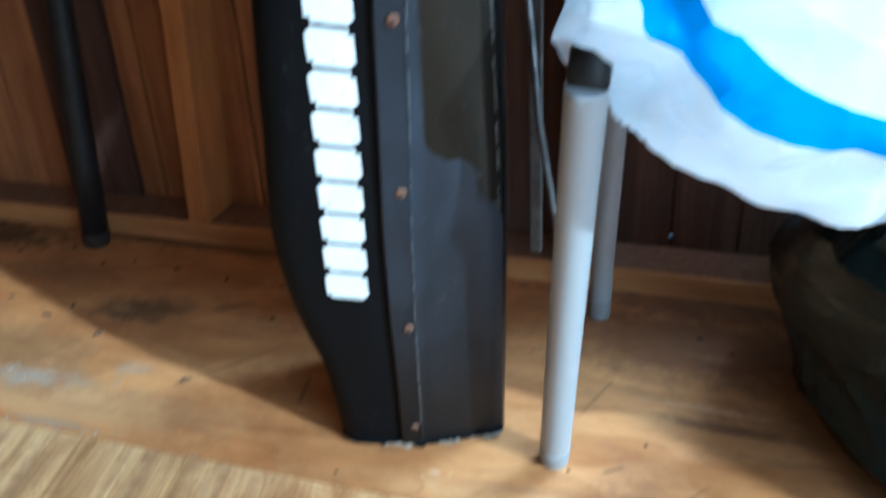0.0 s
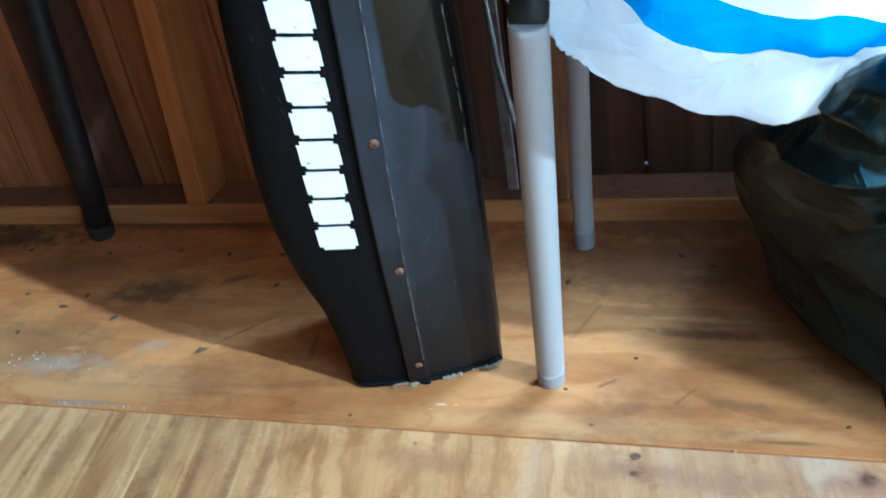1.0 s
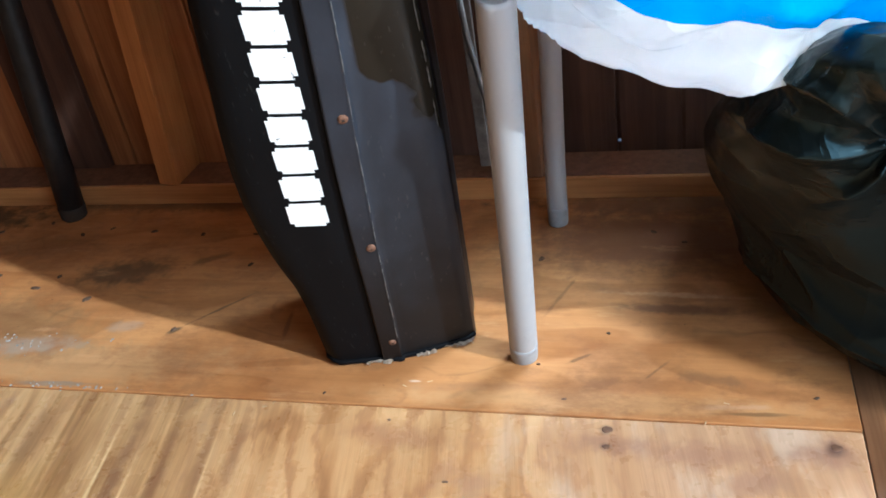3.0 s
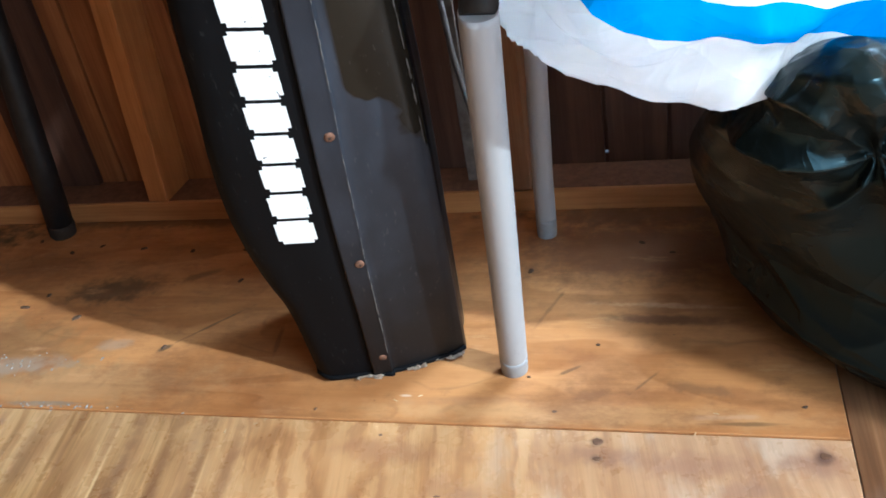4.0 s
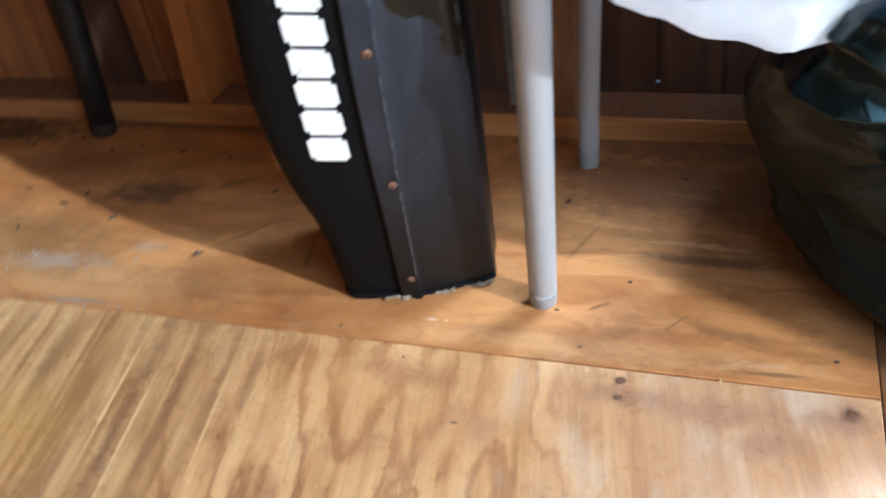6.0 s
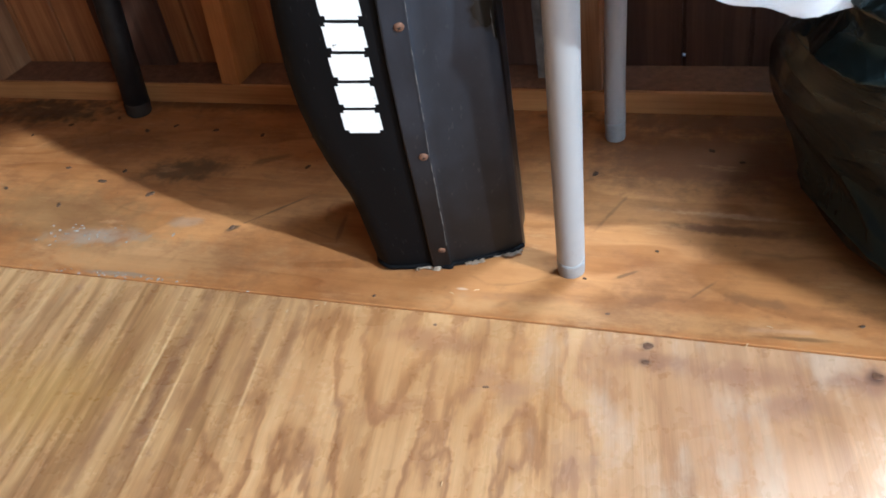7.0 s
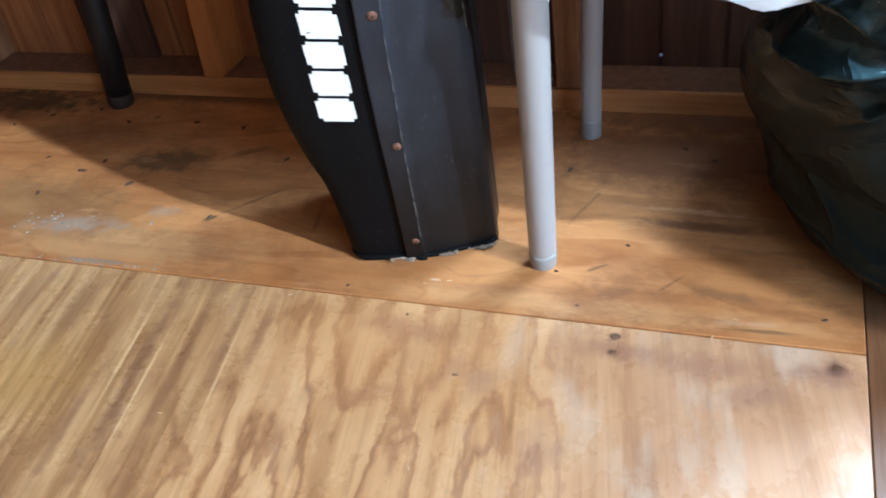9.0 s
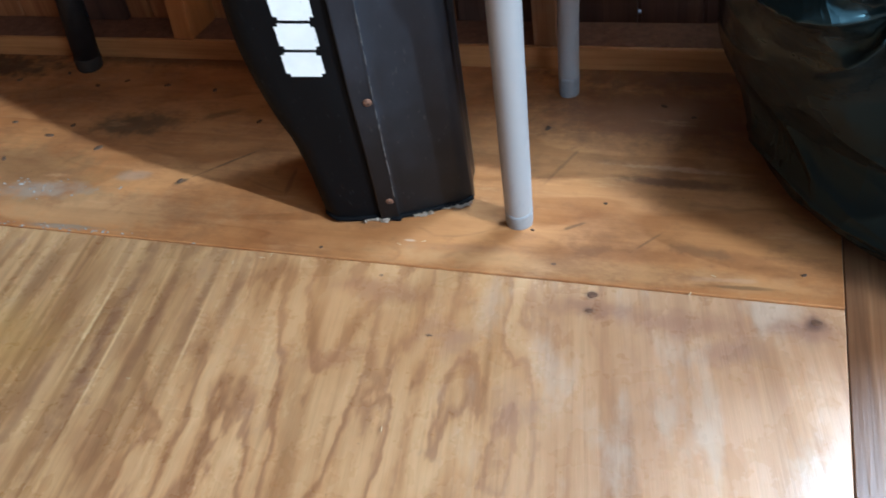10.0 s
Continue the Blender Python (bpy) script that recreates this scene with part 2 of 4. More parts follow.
def plywood_back():
    m = Nodes("plywood_plain_stained", 0.45, spec=0.4)
    p = m.place()
    field = m.noise(m.mapped(p, scale=(0.35, 1.3, 1.0), loc=(0.7, 4.0, 0)), 4.0, 2.5, 0.5, 0.4)
    bands = m.math("FRACT", m.math("MULTIPLY", field, 8.0))
    fine = m.noise(m.mapped(p, scale=(5, 130, 1)), 1.0, 3.0, 0.6)
    blotch = m.noise(m.mapped(p, scale=(0.7, 1.4, 1)), 6.0, 5.0, 0.62)
    col = m.ramp(bands, [(0.0, (0.589, 0.302, 0.120)), (0.6, (0.551, 0.264, 0.094)), (0.92, (0.389, 0.164, 0.052)), (1.0, (0.570, 0.280, 0.107))])
    col = m.mix(0.5, col, m.ramp(blotch, [(0.34, (0.294, 0.114, 0.036)), (0.64, (0.646, 0.353, 0.144))]))
    col = m.mix(0.38, col, m.ramp(fine, [(0.3, (0.72, 0.68, 0.64)), (0.6, (1.0, 1.0, 1.0))]), "MULTIPLY")
    spots = (  # stains, some with shade painted in; place, half sizes, turn, colour, strength
        ((0.10, -0.078), 0.36, 0.026, 0, (0.640, 0.400, 0.195), 0.55),
        ((-0.62, -0.050), 0.30, 0.060, 4, (0.520, 0.360, 0.190), 0.45),
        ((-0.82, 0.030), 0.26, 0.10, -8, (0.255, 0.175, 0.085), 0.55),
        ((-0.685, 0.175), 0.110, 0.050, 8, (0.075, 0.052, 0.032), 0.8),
        # dirt along the wall base, with the plate's shadow line painted in
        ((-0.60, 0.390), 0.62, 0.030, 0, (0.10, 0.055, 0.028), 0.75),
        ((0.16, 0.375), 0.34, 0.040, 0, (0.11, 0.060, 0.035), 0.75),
        # shade of the far left corner, painted in
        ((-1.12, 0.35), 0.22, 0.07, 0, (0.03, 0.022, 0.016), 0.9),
        ((-0.55, 0.215), 0.050, 0.014, 30, (0.12, 0.075, 0.04), 0.6),
        ((-0.90, 0.25), 0.16, 0.05, 0, (0.190, 0.104, 0.055), 0.5),
        ((-0.735, -0.015), 0.105, 0.028, 6, (0.40, 0.36, 0.32), 0.5),
        ((-0.60, 0.035), 0.040, 0.016, 10, (0.36, 0.33, 0.29), 0.4),
        ((-0.63, -0.092), 0.090, 0.006, 2, (0.27, 0.24, 0.20), 0.7),
        ((-0.515, 0.030), 0.018, 0.007, 40, (0.09, 0.065, 0.045), 0.85),
        ((-0.465, 0.085), 0.085, 0.0035, 47, (0.14, 0.085, 0.045), 0.75),
        ((-0.345, 0.05), 0.050, 0.005, 100, (0.190, 0.087, 0.049), 0.6),
        ((0.15, -0.045), 0.085, 0.020, 4, (0.40, 0.185, 0.075), 0.7),
        ((0.27, -0.040), 0.045, 0.022, -14, (0.38, 0.180, 0.075), 0.6),
        ((0.185, 0.105), 0.115, 0.014, -3, (0.150, 0.070, 0.036), 0.85),
        ((0.180, 0.136), 0.110, 0.008, -3, (0.700, 0.450, 0.270), 0.85),
        # mostly the shade behind the bags, painted over some dirt
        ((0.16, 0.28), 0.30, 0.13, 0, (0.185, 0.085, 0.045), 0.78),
        ((0.10, -0.045), 0.035, 0.014, 20, (0.228, 0.121, 0.064), 0.6),
        ((0.225, -0.030), 0.055, 0.014, -12, (0.257, 0.138, 0.070), 0.65),
        ((0.16, -0.02), 0.035, 0.003, 52, (0.190, 0.104, 0.059), 0.6),
        ((0.25, -0.075), 0.05, 0.006, 5, (0.665, 0.449, 0.298), 0.5),
        ((0.27, -0.085), 0.06, 0.004, 3, (0.15, 0.09, 0.045), 0.6),
        ((0.07, 0.00), 0.022, 0.004, 35, (0.15, 0.085, 0.045), 0.7),
        ((0.03, 0.13), 0.06, 0.004, 70, (0.190, 0.095, 0.049), 0.5),
        ((-0.05, -0.06), 0.10, 0.012, 4, (0.380, 0.199, 0.099), 0.5),
        ((-0.13, -0.055), 0.010, 0.003, 0, (0.80, 0.74, 0.66), 0.5),
    )
    for at, rx, ry, turn, c, amount in spots:
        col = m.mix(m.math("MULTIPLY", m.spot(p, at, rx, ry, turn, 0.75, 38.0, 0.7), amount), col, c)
    grime = m.span(m.noise(m.mapped(p, scale=(0.8, 1.6, 1), loc=(2, 2, 0)), 7.0, 6.0, 0.72), 0.45, 0.70, 0.0, 0.60)
    col = m.mix(grime, col, (0.215, 0.092, 0.040))
    pale = m.span(m.noise(m.mapped(p, scale=(0.6, 2.2, 1), loc=(7, 1, 0)), 12.0, 5.0, 0.7), 0.58, 0.74, 0.0, 0.5)
    col = m.mix(pale, col, (0.703, 0.440, 0.228))
    # faint wandering dark lines and cloudy marks of old spills
    wander = m.noise(m.mapped(p, scale=(1, 1.5, 1), loc=(1, 5, 0)), 6.0, 2.0, 0.5, 0.6)
    spread = m.span(m.noise(m.mapped(p, loc=(3, 9, 0)), 7.0, 3.0, 0.6), 0.50, 0.64)
    vein = m.math("MULTIPLY", m.span(m.math("ABSOLUTE", m.math("SUBTRACT", wander, 0.5)), 0.030, 0.0), spread)
    col = m.mix(m.math("MULTIPLY", vein, 0.38), col, (0.190, 0.090, 0.042))
    cloud = m.span(m.noise(m.mapped(p, scale=(1, 1.3, 1), loc=(8, 3, 0)), 15.0, 5.0, 0.68), 0.52, 0.70, 0.0, 0.50)
    col = m.mix(cloud, col, (0.270, 0.128, 0.058))
    specks = m.span(m.noise(p, 85.0, 2.0, 0.5), 0.74, 0.80, 0.0, 0.7)
    col = m.mix(specks, col, (0.09, 0.055, 0.03))
    col = m.mix(1.0, col, (0.88, 0.80, 0.72), "MULTIPLY")
    m.colour(col)
    m.roughness(m.span(m.noise(p, 18.0, 4.0, 0.65), 0.3, 0.75, 0.34, 0.58))
    m.bump(m.math("ADD", fine, m.math("MULTIPLY", blotch, 0.8)), 0.3, 0.001)
    return m.mat


def lumber(name, light, dark, axis, rough=0.62):
    """Sawn timber with the grain along its local axis."""
    m = Nodes(name, rough, spec=0.3)
    off = m.math("MULTIPLY", m.chance(), 17.0)
    cmb = m.tree.nodes.new("ShaderNodeCombineXYZ")
    for s in cmb.inputs:
        m.link(off, s)
    p = m.vmath("ADD", m.local(), cmb.outputs[0])
    s = [34.0, 34.0, 34.0]
    s["xyz".index(axis)] = 1.6
    rings = m.noise(m.mapped(p, scale=tuple(s)), 1.0, 3.0, 0.55, 0.6)
    s2 = [260.0, 260.0, 260.0]
    s2["xyz".index(axis)] = 9.0
    fibre = m.noise(m.mapped(p, scale=tuple(s2)), 1.0, 2.0, 0.5)
    blot = m.noise(p, 7.0, 4.0, 0.6)
    col = m.ramp(rings, [(0.3, dark), (0.62, light)])
    col = m.mix(0.55, col, m.ramp(fibre, [(0.3, (0.70, 0.66, 0.62)), (0.62, (1, 1, 1))]), "MULTIPLY")
    col = m.mix(0.6, col, m.ramp(blot, [(0.3, (0.66, 0.60, 0.55)), (0.6, (1, 1, 1))]), "MULTIPLY")
    m.colour(col)
    m.bump(m.math("ADD", rings, fibre), 0.4, 0.001)
    return m.mat


def black_plastic(name, base, rough_lo, rough_hi, spec=0.5, dusty=0.35):
    m = Nodes(name, 0.4, spec=spec)
    p = m.local()
    dust = m.span(m.noise(m.mapped(p, scale=(1, 1, 0.4)), 9.0, 6.0, 0.7), 0.42, 0.78)
    scratch = m.span(m.noise(m.mapped(p, scale=(240, 240, 10)), 1.0, 2.0, 0.5), 0.67, 0.73, 0.0, 0.15)
    col = m.mix(m.math("MULTIPLY", dust, dusty), base, (0.050, 0.051, 0.054))
    col = m.mix(scratch, col, (0.09, 0.085, 0.08))
    m.colour(col)
    m.roughness(m.math("ADD", m.math("MULTIPLY", dust, rough_hi - rough_lo), rough_lo))
    m.bump(m.noise(p, 420.0, 2.0, 0.5), 0.12, 0.0006)
    return m.mat


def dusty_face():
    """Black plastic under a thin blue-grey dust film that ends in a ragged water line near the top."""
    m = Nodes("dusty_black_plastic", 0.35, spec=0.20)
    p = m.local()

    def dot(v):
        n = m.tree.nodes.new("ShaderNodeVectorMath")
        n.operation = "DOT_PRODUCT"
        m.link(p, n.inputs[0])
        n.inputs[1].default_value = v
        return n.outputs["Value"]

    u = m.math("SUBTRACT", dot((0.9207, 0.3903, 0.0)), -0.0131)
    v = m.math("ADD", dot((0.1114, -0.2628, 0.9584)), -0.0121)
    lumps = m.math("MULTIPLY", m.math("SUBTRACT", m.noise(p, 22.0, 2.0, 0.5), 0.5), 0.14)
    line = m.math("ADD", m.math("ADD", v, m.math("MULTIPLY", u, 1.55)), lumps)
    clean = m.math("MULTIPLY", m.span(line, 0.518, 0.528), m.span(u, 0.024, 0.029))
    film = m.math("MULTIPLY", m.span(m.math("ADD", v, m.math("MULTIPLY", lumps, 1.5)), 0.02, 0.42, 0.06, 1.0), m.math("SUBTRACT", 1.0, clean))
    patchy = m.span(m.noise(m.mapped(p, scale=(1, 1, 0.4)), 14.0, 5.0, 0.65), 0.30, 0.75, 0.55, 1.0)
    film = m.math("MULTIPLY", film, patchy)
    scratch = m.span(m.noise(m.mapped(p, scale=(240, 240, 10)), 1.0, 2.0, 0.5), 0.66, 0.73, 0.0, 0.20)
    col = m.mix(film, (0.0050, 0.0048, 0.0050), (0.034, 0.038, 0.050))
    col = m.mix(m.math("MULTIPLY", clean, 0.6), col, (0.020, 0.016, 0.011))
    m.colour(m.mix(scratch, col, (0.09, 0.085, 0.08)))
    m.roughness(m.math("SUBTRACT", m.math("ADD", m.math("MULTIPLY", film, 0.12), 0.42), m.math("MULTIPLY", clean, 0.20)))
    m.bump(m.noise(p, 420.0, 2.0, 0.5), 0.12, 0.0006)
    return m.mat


def worn_white():
    m = Nodes("worn_white_print", 0.55, spec=0.3)
    p = m.local()
    chips = m.span(m.noise(p, 95.0, 5.0, 0.7), 0.66, 0.70)
    col = m.mix(0.25, (0.82, 0.82, 0.80), m.ramp(m.noise(p, 40, 4), [(0.3, (0.6, 0.6, 0.58)), (0.6, (0.86, 0.86, 0.85))]))
    m.colour(m.mix(chips, col, (0.02, 0.02, 0.02)))
    return m.mat


def grey_paint():
    m = Nodes("grey_powder_coat", 0.42, spec=0.45)
    p = m.local()
    marks = m.span(m.noise(m.mapped(p, scale=(1, 1, 0.5)), 38.0, 5.0, 0.7), 0.60, 0.78, 0.0, 0.5)
    col = m.mix(marks, (0.335, 0.328, 0.330), (0.21, 0.20, 0.20))
    m.colour(col)
    m.roughness(m.span(m.noise(p, 60.0, 3.0, 0.6), 0.3, 0.7, 0.36, 0.52))
    m.bump(m.noise(p, 700.0, 2.0), 0.10, 0.0004)
    return m.mat


def plain(name, base, second, rough=0.5, metal=0.0, scale=30.0, strength=0.2, spec=0.4):
    m = Nodes(name, rough, metal, spec)
    p = m.local()
    n = m.noise(p, scale, 5.0, 0.65)
    m.colour(m.ramp(n, [(0.32, base), (0.68, second)]))
    m.bump(m.noise(p, scale * 4, 3.0, 0.6), strength, 0.0008)
    return m.mat


def bag_film(name, base, second, rough, through, scale=26.0, spec=0.5, relief=0.5, tint=None, crisp=0.0):
    """Thin plastic film that lets some light through."""
    m = Nodes(name, rough, spec=spec)
    p = m.local()
    crumple = m.noise(p, scale, 4.0, 0.6, 0.8)

    def crease(k, warp):
        n = m.noise(p, scale * k, 2.0, 0.5, warp)
        return m.math("POWER", m.math("SUBTRACT", 1.0, m.math("ABSOLUTE", m.math("MULTIPLY", m.math("SUBTRACT", n, 0.5), 4.0))), 3.0)

    m.colour(m.ramp(crumple, [(0.3, second), (0.65, base)]))
    height = m.math("ADD", m.math("MULTIPLY", crumple, 0.6), m.math("ADD", m.math("MULTIPLY", crease(0.8, 1.5), 0.7), m.math("MULTIPLY", crease(2.3, 1.0), 0.25)))
    if crisp:      # flat little planes that meet in sharp creases
        v = m.tree.nodes.new("ShaderNodeTexVoronoi")
        bent = m.vmath("ADD", m.mapped(p, scale=(1, 1, 0.6)), m.vmath("MULTIPLY", m.tree.nodes.new("ShaderNodeTexNoise").outputs["Color"], (0.03, 0.03, 0.03)))
        m.link(bent, v.inputs["Vector"])
        v.inputs["Scale"].default_value = crisp
        height = m.math("ADD", m.math("MULTIPLY", height, 0.4), m.math("MULTIPLY", v.outputs["Distance"], 1.1))
    m.bump(height, relief, 0.010)
    if tint:
        m.bsdf.inputs["Specular Tint"].default_value = (*tint, 1)
    if through:
        tl = m.tree.nodes.new("ShaderNodeBsdfTranslucent")
        tl.inputs["Color"].default_value = (*base, 1)
        m.link(m.bsdf.inputs["Normal"].links[0].from_socket, tl.inputs["Normal"])
        mx = m.tree.nodes.new("ShaderNodeMixShader")
        mx.inputs[0].default_value = through
        out = m.tree.nodes["Material Output"]
        m.link(m.bsdf.outputs[0], mx.inputs[1]).link(tl.outputs[0], mx.inputs[2]).link(mx.outputs[0], out.inputs["Surface"])
    return m.mat


PLY_FRONT, PLY_BACK = plywood_front(), plywood_back()
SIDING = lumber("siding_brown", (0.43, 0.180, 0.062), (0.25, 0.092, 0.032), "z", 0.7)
# darker copy of the siding, with shade put into its colour
SIDING_DARK = lumber("siding_weathered_shaded", (0.105, 0.052, 0.034), (0.050, 0.024, 0.016), "z", 0.75)
STUD = lumber("stud_pine", (0.58, 0.265, 0.082), (0.43, 0.178, 0.052), "z", 0.6)
PLATE = lumber("plate_pine", (0.54, 0.255, 0.085), (0.39, 0.168, 0.055), "x", 0.6)
PLATE_Y = lumber("plate_pine_side", (0.50, 0.26, 0.10), (0.37, 0.175, 0.064), "y", 0.6)
BOARD_DARK = lumber("dark_stained_floor_board", (0.30, 0.155, 0.072), (0.12, 0.058, 0.028), "y", 0.36)
# darker copy of the stud pine, its colour standing in for shade
STUD_SHADED = lumber("stud_shaded", (0.33, 0.175, 0.085), (0.20, 0.098, 0.046), "z", 0.65)
DARKWOOD = plain("roof_boards", (0.22, 0.13, 0.07), (0.32, 0.20, 0.11), 0.8, scale=6)
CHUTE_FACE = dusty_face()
CHUTE_SIDE = black_plastic("glossy_black_plastic", (0.0035, 0.0036, 0.0042), 0.28, 0.45, 0.22, 0.12)
CHUTE_MATT = black_plastic("matt_black_plastic", (0.003, 0.003, 0.0036), 0.6, 0.8, 0.08, 0.06)
EDGE_WORN_GLINT = plain("worn_glint_edge_plastic", (0.045, 0.045, 0.047), (0.17, 0.16, 0.15), 0.6, scale=120)
PRINT = worn_white()
RUST = plain("rusty_steel", (0.085, 0.036, 0.020), (0.20, 0.100, 0.058), 0.7, 0.2, scale=260)
SLOT = plain("dark_slot", (0.015, 0.010, 0.008), (0.03, 0.02, 0.012), 0.8, scale=50)
FELT = plain("torn_grey_felt", (0.36, 0.28, 0.21), (0.62, 0.52, 0.41), 0.9, scale=200, strength=0.6)
GREY = grey_paint()
CAP = plain("grey_end_cap", (0.26, 0.26, 0.263), (0.31, 0.31, 0.313), 0.6, scale=80)
BLACK_STEEL = plain("black_painted_steel", (0.005, 0.005, 0.0055), (0.014, 0.0135, 0.014), 0.55, scale=60)
BRACE_STEEL = plain("dull_brace_steel", (0.10, 0.085, 0.075), (0.19, 0.165, 0.15), 0.45, 0.6, scale=70)
FILM_BLACK = bag_film("black_bin_bag_film", (0.0150, 0.0190, 0.0182), (0.0115, 0.0146, 0.0140), 0.25, 0.0, 8.0, 0.17, 0.32, (0.42, 0.84, 0.95), 12.0)
FILM_WHITE = bag_film("white_bag_film", (0.94, 0.94, 0.93), (0.86, 0.86, 0.85), 0.24, 0.5, 7.0, 0.5, 0.18)
FILM_CLEAR = bag_film("thin_cloudy_bag_film", (0.86, 0.85, 0.83), (0.70, 0.69, 0.67), 0.18, 0.45, 8.0, 0.9, 0.60, None, 17.0)
FILM_NECK = bag_film("glossy_black_bag_folds", (0.008, 0.0115, 0.0115), (0.006, 0.009, 0.009), 0.24, 0.0, 9.0, 0.22, 0.40, (0.50, 0.86, 1.0), 16.0)
FILM_BLUE = bag_film("blue_bag_print", (0.010, 0.30, 0.78), (0.006, 0.26, 0.74), 0.26, 0.3, 7.0, 0.5, 0.22)
FILM_PALE = bag_film("pale_blue_bag_print", (0.78, 0.86, 0.90), (0.88, 0.90, 0.91), 0.30, 0.4, 7.0, 0.5, 0.22)
PLATE_SHADE = plain("plate_shade_brown", (0.13, 0.062, 0.034), (0.22, 0.105, 0.055), 0.9, scale=90, strength=0.5)
LINT = plain("grey_lint", (0.20, 0.19, 0.17), (0.40, 0.38, 0.35), 0.95, scale=200)
CRUMB = plain("dark_leaf_crumb", (0.05, 0.030, 0.018), (0.13, 0.07, 0.038), 0.8, scale=150)
KNOT = plain("dark_knot_wood", (0.09, 0.048, 0.030), (0.22, 0.12, 0.07), 0.6, scale=180)
CHIP = plain("pale_splinter_wood", (0.52, 0.37, 0.21), (0.66, 0.50, 0.31), 0.7, scale=120)
GROUND = plain("pale_gravel_ground", (0.42, 0.40, 0.36), (0.58, 0.55, 0.50), 0.9, scale=14)


# ---- mesh helpers ----
def part(name, bm, material, parent, label=""):
    me = bpy.data.meshes.new(name)
    bm.to_mesh(me)
    bm.free()
    for mt in material if isinstance(material, (list, tuple)) else (material,):
        me.materials.append(mt)
    ob = new(name, me)
    ob.parent = parent
    if label:
        ob["label"] = label
    return ob


def thing(name, label, category, at=(0, 0, 0), group="", kind=""):
    ob = new(name)
    ob.empty_display_size = 0.05
    ob.location = at
    return tagged(ob, label, category, group, kind)


def box(lo, hi, bevel=0.0, segments=2, bm=None):
    bm = bm or bmesh.new()
    c = [(a + b) / 2 for a, b in zip(lo, hi)]
    s = [b - a for a, b in zip(lo, hi)]
    geo = bmesh.ops.create_cube(bm, size=1, matrix=Matrix.Translation(c) @ Matrix.Diagonal((*s, 1)))
    if bevel:
        edges = list({e for v in geo["verts"] for e in v.link_edges})
        bmesh.ops.bevel(bm, geom=edges, offset=bevel, segments=segments, affect="EDGES", profile=0.5)
    return bm


def smooth(bm, on=True):
    for f in bm.faces:
        f.smooth = on
    return bm


def tube(points, radii, sides=24, cap=True, bm=None):
    """A round bar along the points."""
    bm = bm or bmesh.new()
    rings = []
    pts = [Vector(p) for p in points]
    for i, (p, r) in enumerate(zip(pts, radii)):
        d = (pts[min(i + 1, len(pts) - 1)] - pts[max(i - 1, 0)]).normalized()
        a = d.orthogonal().normalized() if i == 0 else (a - d * a.dot(d)).normalized()
        b = d.cross(a)
        rings.append([bm.verts.new(p + (a * math.cos(k) + b * math.sin(k)) * r) for k in (2 * math.pi * j / sides for j in range(sides))])
    for r0, r1 in zip(rings, rings[1:]):
        for j in range(sides):
            bm.faces.new((r0[j], r0[(j + 1) % sides], r1[(j + 1) % sides], r1[j])).smooth = True
    if cap:
        bm.faces.new(list(reversed(rings[0])))
        bm.faces.new(rings[-1])
    return bm


def facets(u, v, around):
    """A height from 0 to 1 that is flat over triangles, wrapping round after some columns."""
    i, j = math.floor(u), math.floor(v)
    f, g = u - i, v - j

    def h(a, b):
        return noise.cell(Vector(((a % around) * 1.0 + 0.5, b + 0.5, 3.5)))

    if f + g < 1:
        return h(i, j) + f * (h(i + 1, j) - h(i, j)) + g * (h(i, j + 1) - h(i, j))
    return h(i + 1, j + 1) + (1 - f) * (h(i, j + 1) - h(i + 1, j + 1)) + (1 - g) * (h(i + 1, j) - h(i + 1, j + 1))


def curve_at(table, x):
    """Linear look-up in rows of (x, value)."""
    return float(np.interp(x, [r[0] for r in table], [r[1] for r in table]))


# ---- the shed ----
WALL_Y, PANEL_Y = 0.395, 0.484        # faces of the studs and of the siding behind them
LEFT_X = -1.44                        # face of the left wall's framing
RIGHT_X, FRONT_Y, TOP_Z = 1.35, -2.40, 2.70
SEAM_Y, SEAM_X = -0.102, 0.376

ground = part("ground", box((-60, -60, -0.22), (60, 60, -0.16)), GROUND, None)
tagged(ground, "pale gravel ground outside the shed", "ground", kind="structure")

floor = part("floor", box((LEFT_X - 0.12, FRONT_Y - 0.1, -0.06), (RIGHT_X + 0.1, PANEL_Y + 0.02, -0.019)), DARKWOOD, None)
tagged(floor, "worn plywood shed floor of butted sheets", "floor", kind="structure")
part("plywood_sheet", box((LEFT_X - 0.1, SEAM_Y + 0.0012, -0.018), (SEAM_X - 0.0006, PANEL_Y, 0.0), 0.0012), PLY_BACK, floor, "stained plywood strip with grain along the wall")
part("plywood_sheet", box((LEFT_X - 0.1, FRONT_Y, -0.019), (SEAM_X - 0.0006, SEAM_Y - 0.0010, -0.0010), 0.0012), PLY_FRONT, floor, "glossy plywood sheet with bold cathedral grain")
part("plywood_sheet", box((SEAM_X + 0.0006, FRONT_Y, -0.019), (RIGHT_X, PANEL_Y, -0.0012), 0.0012), BOARD_DARK, floor, "dirty plywood sheet with a dark edge")

wall_north = part("wall_north", box((LEFT_X - 0.12, PANEL_Y + 0.016, -0.02), (RIGHT_X + 0.1, PANEL_Y + 0.022, -0.012)), SIDING, None)
tagged(wall_north, "bare timber shed wall with grooved brown siding", "wall", kind="structure")
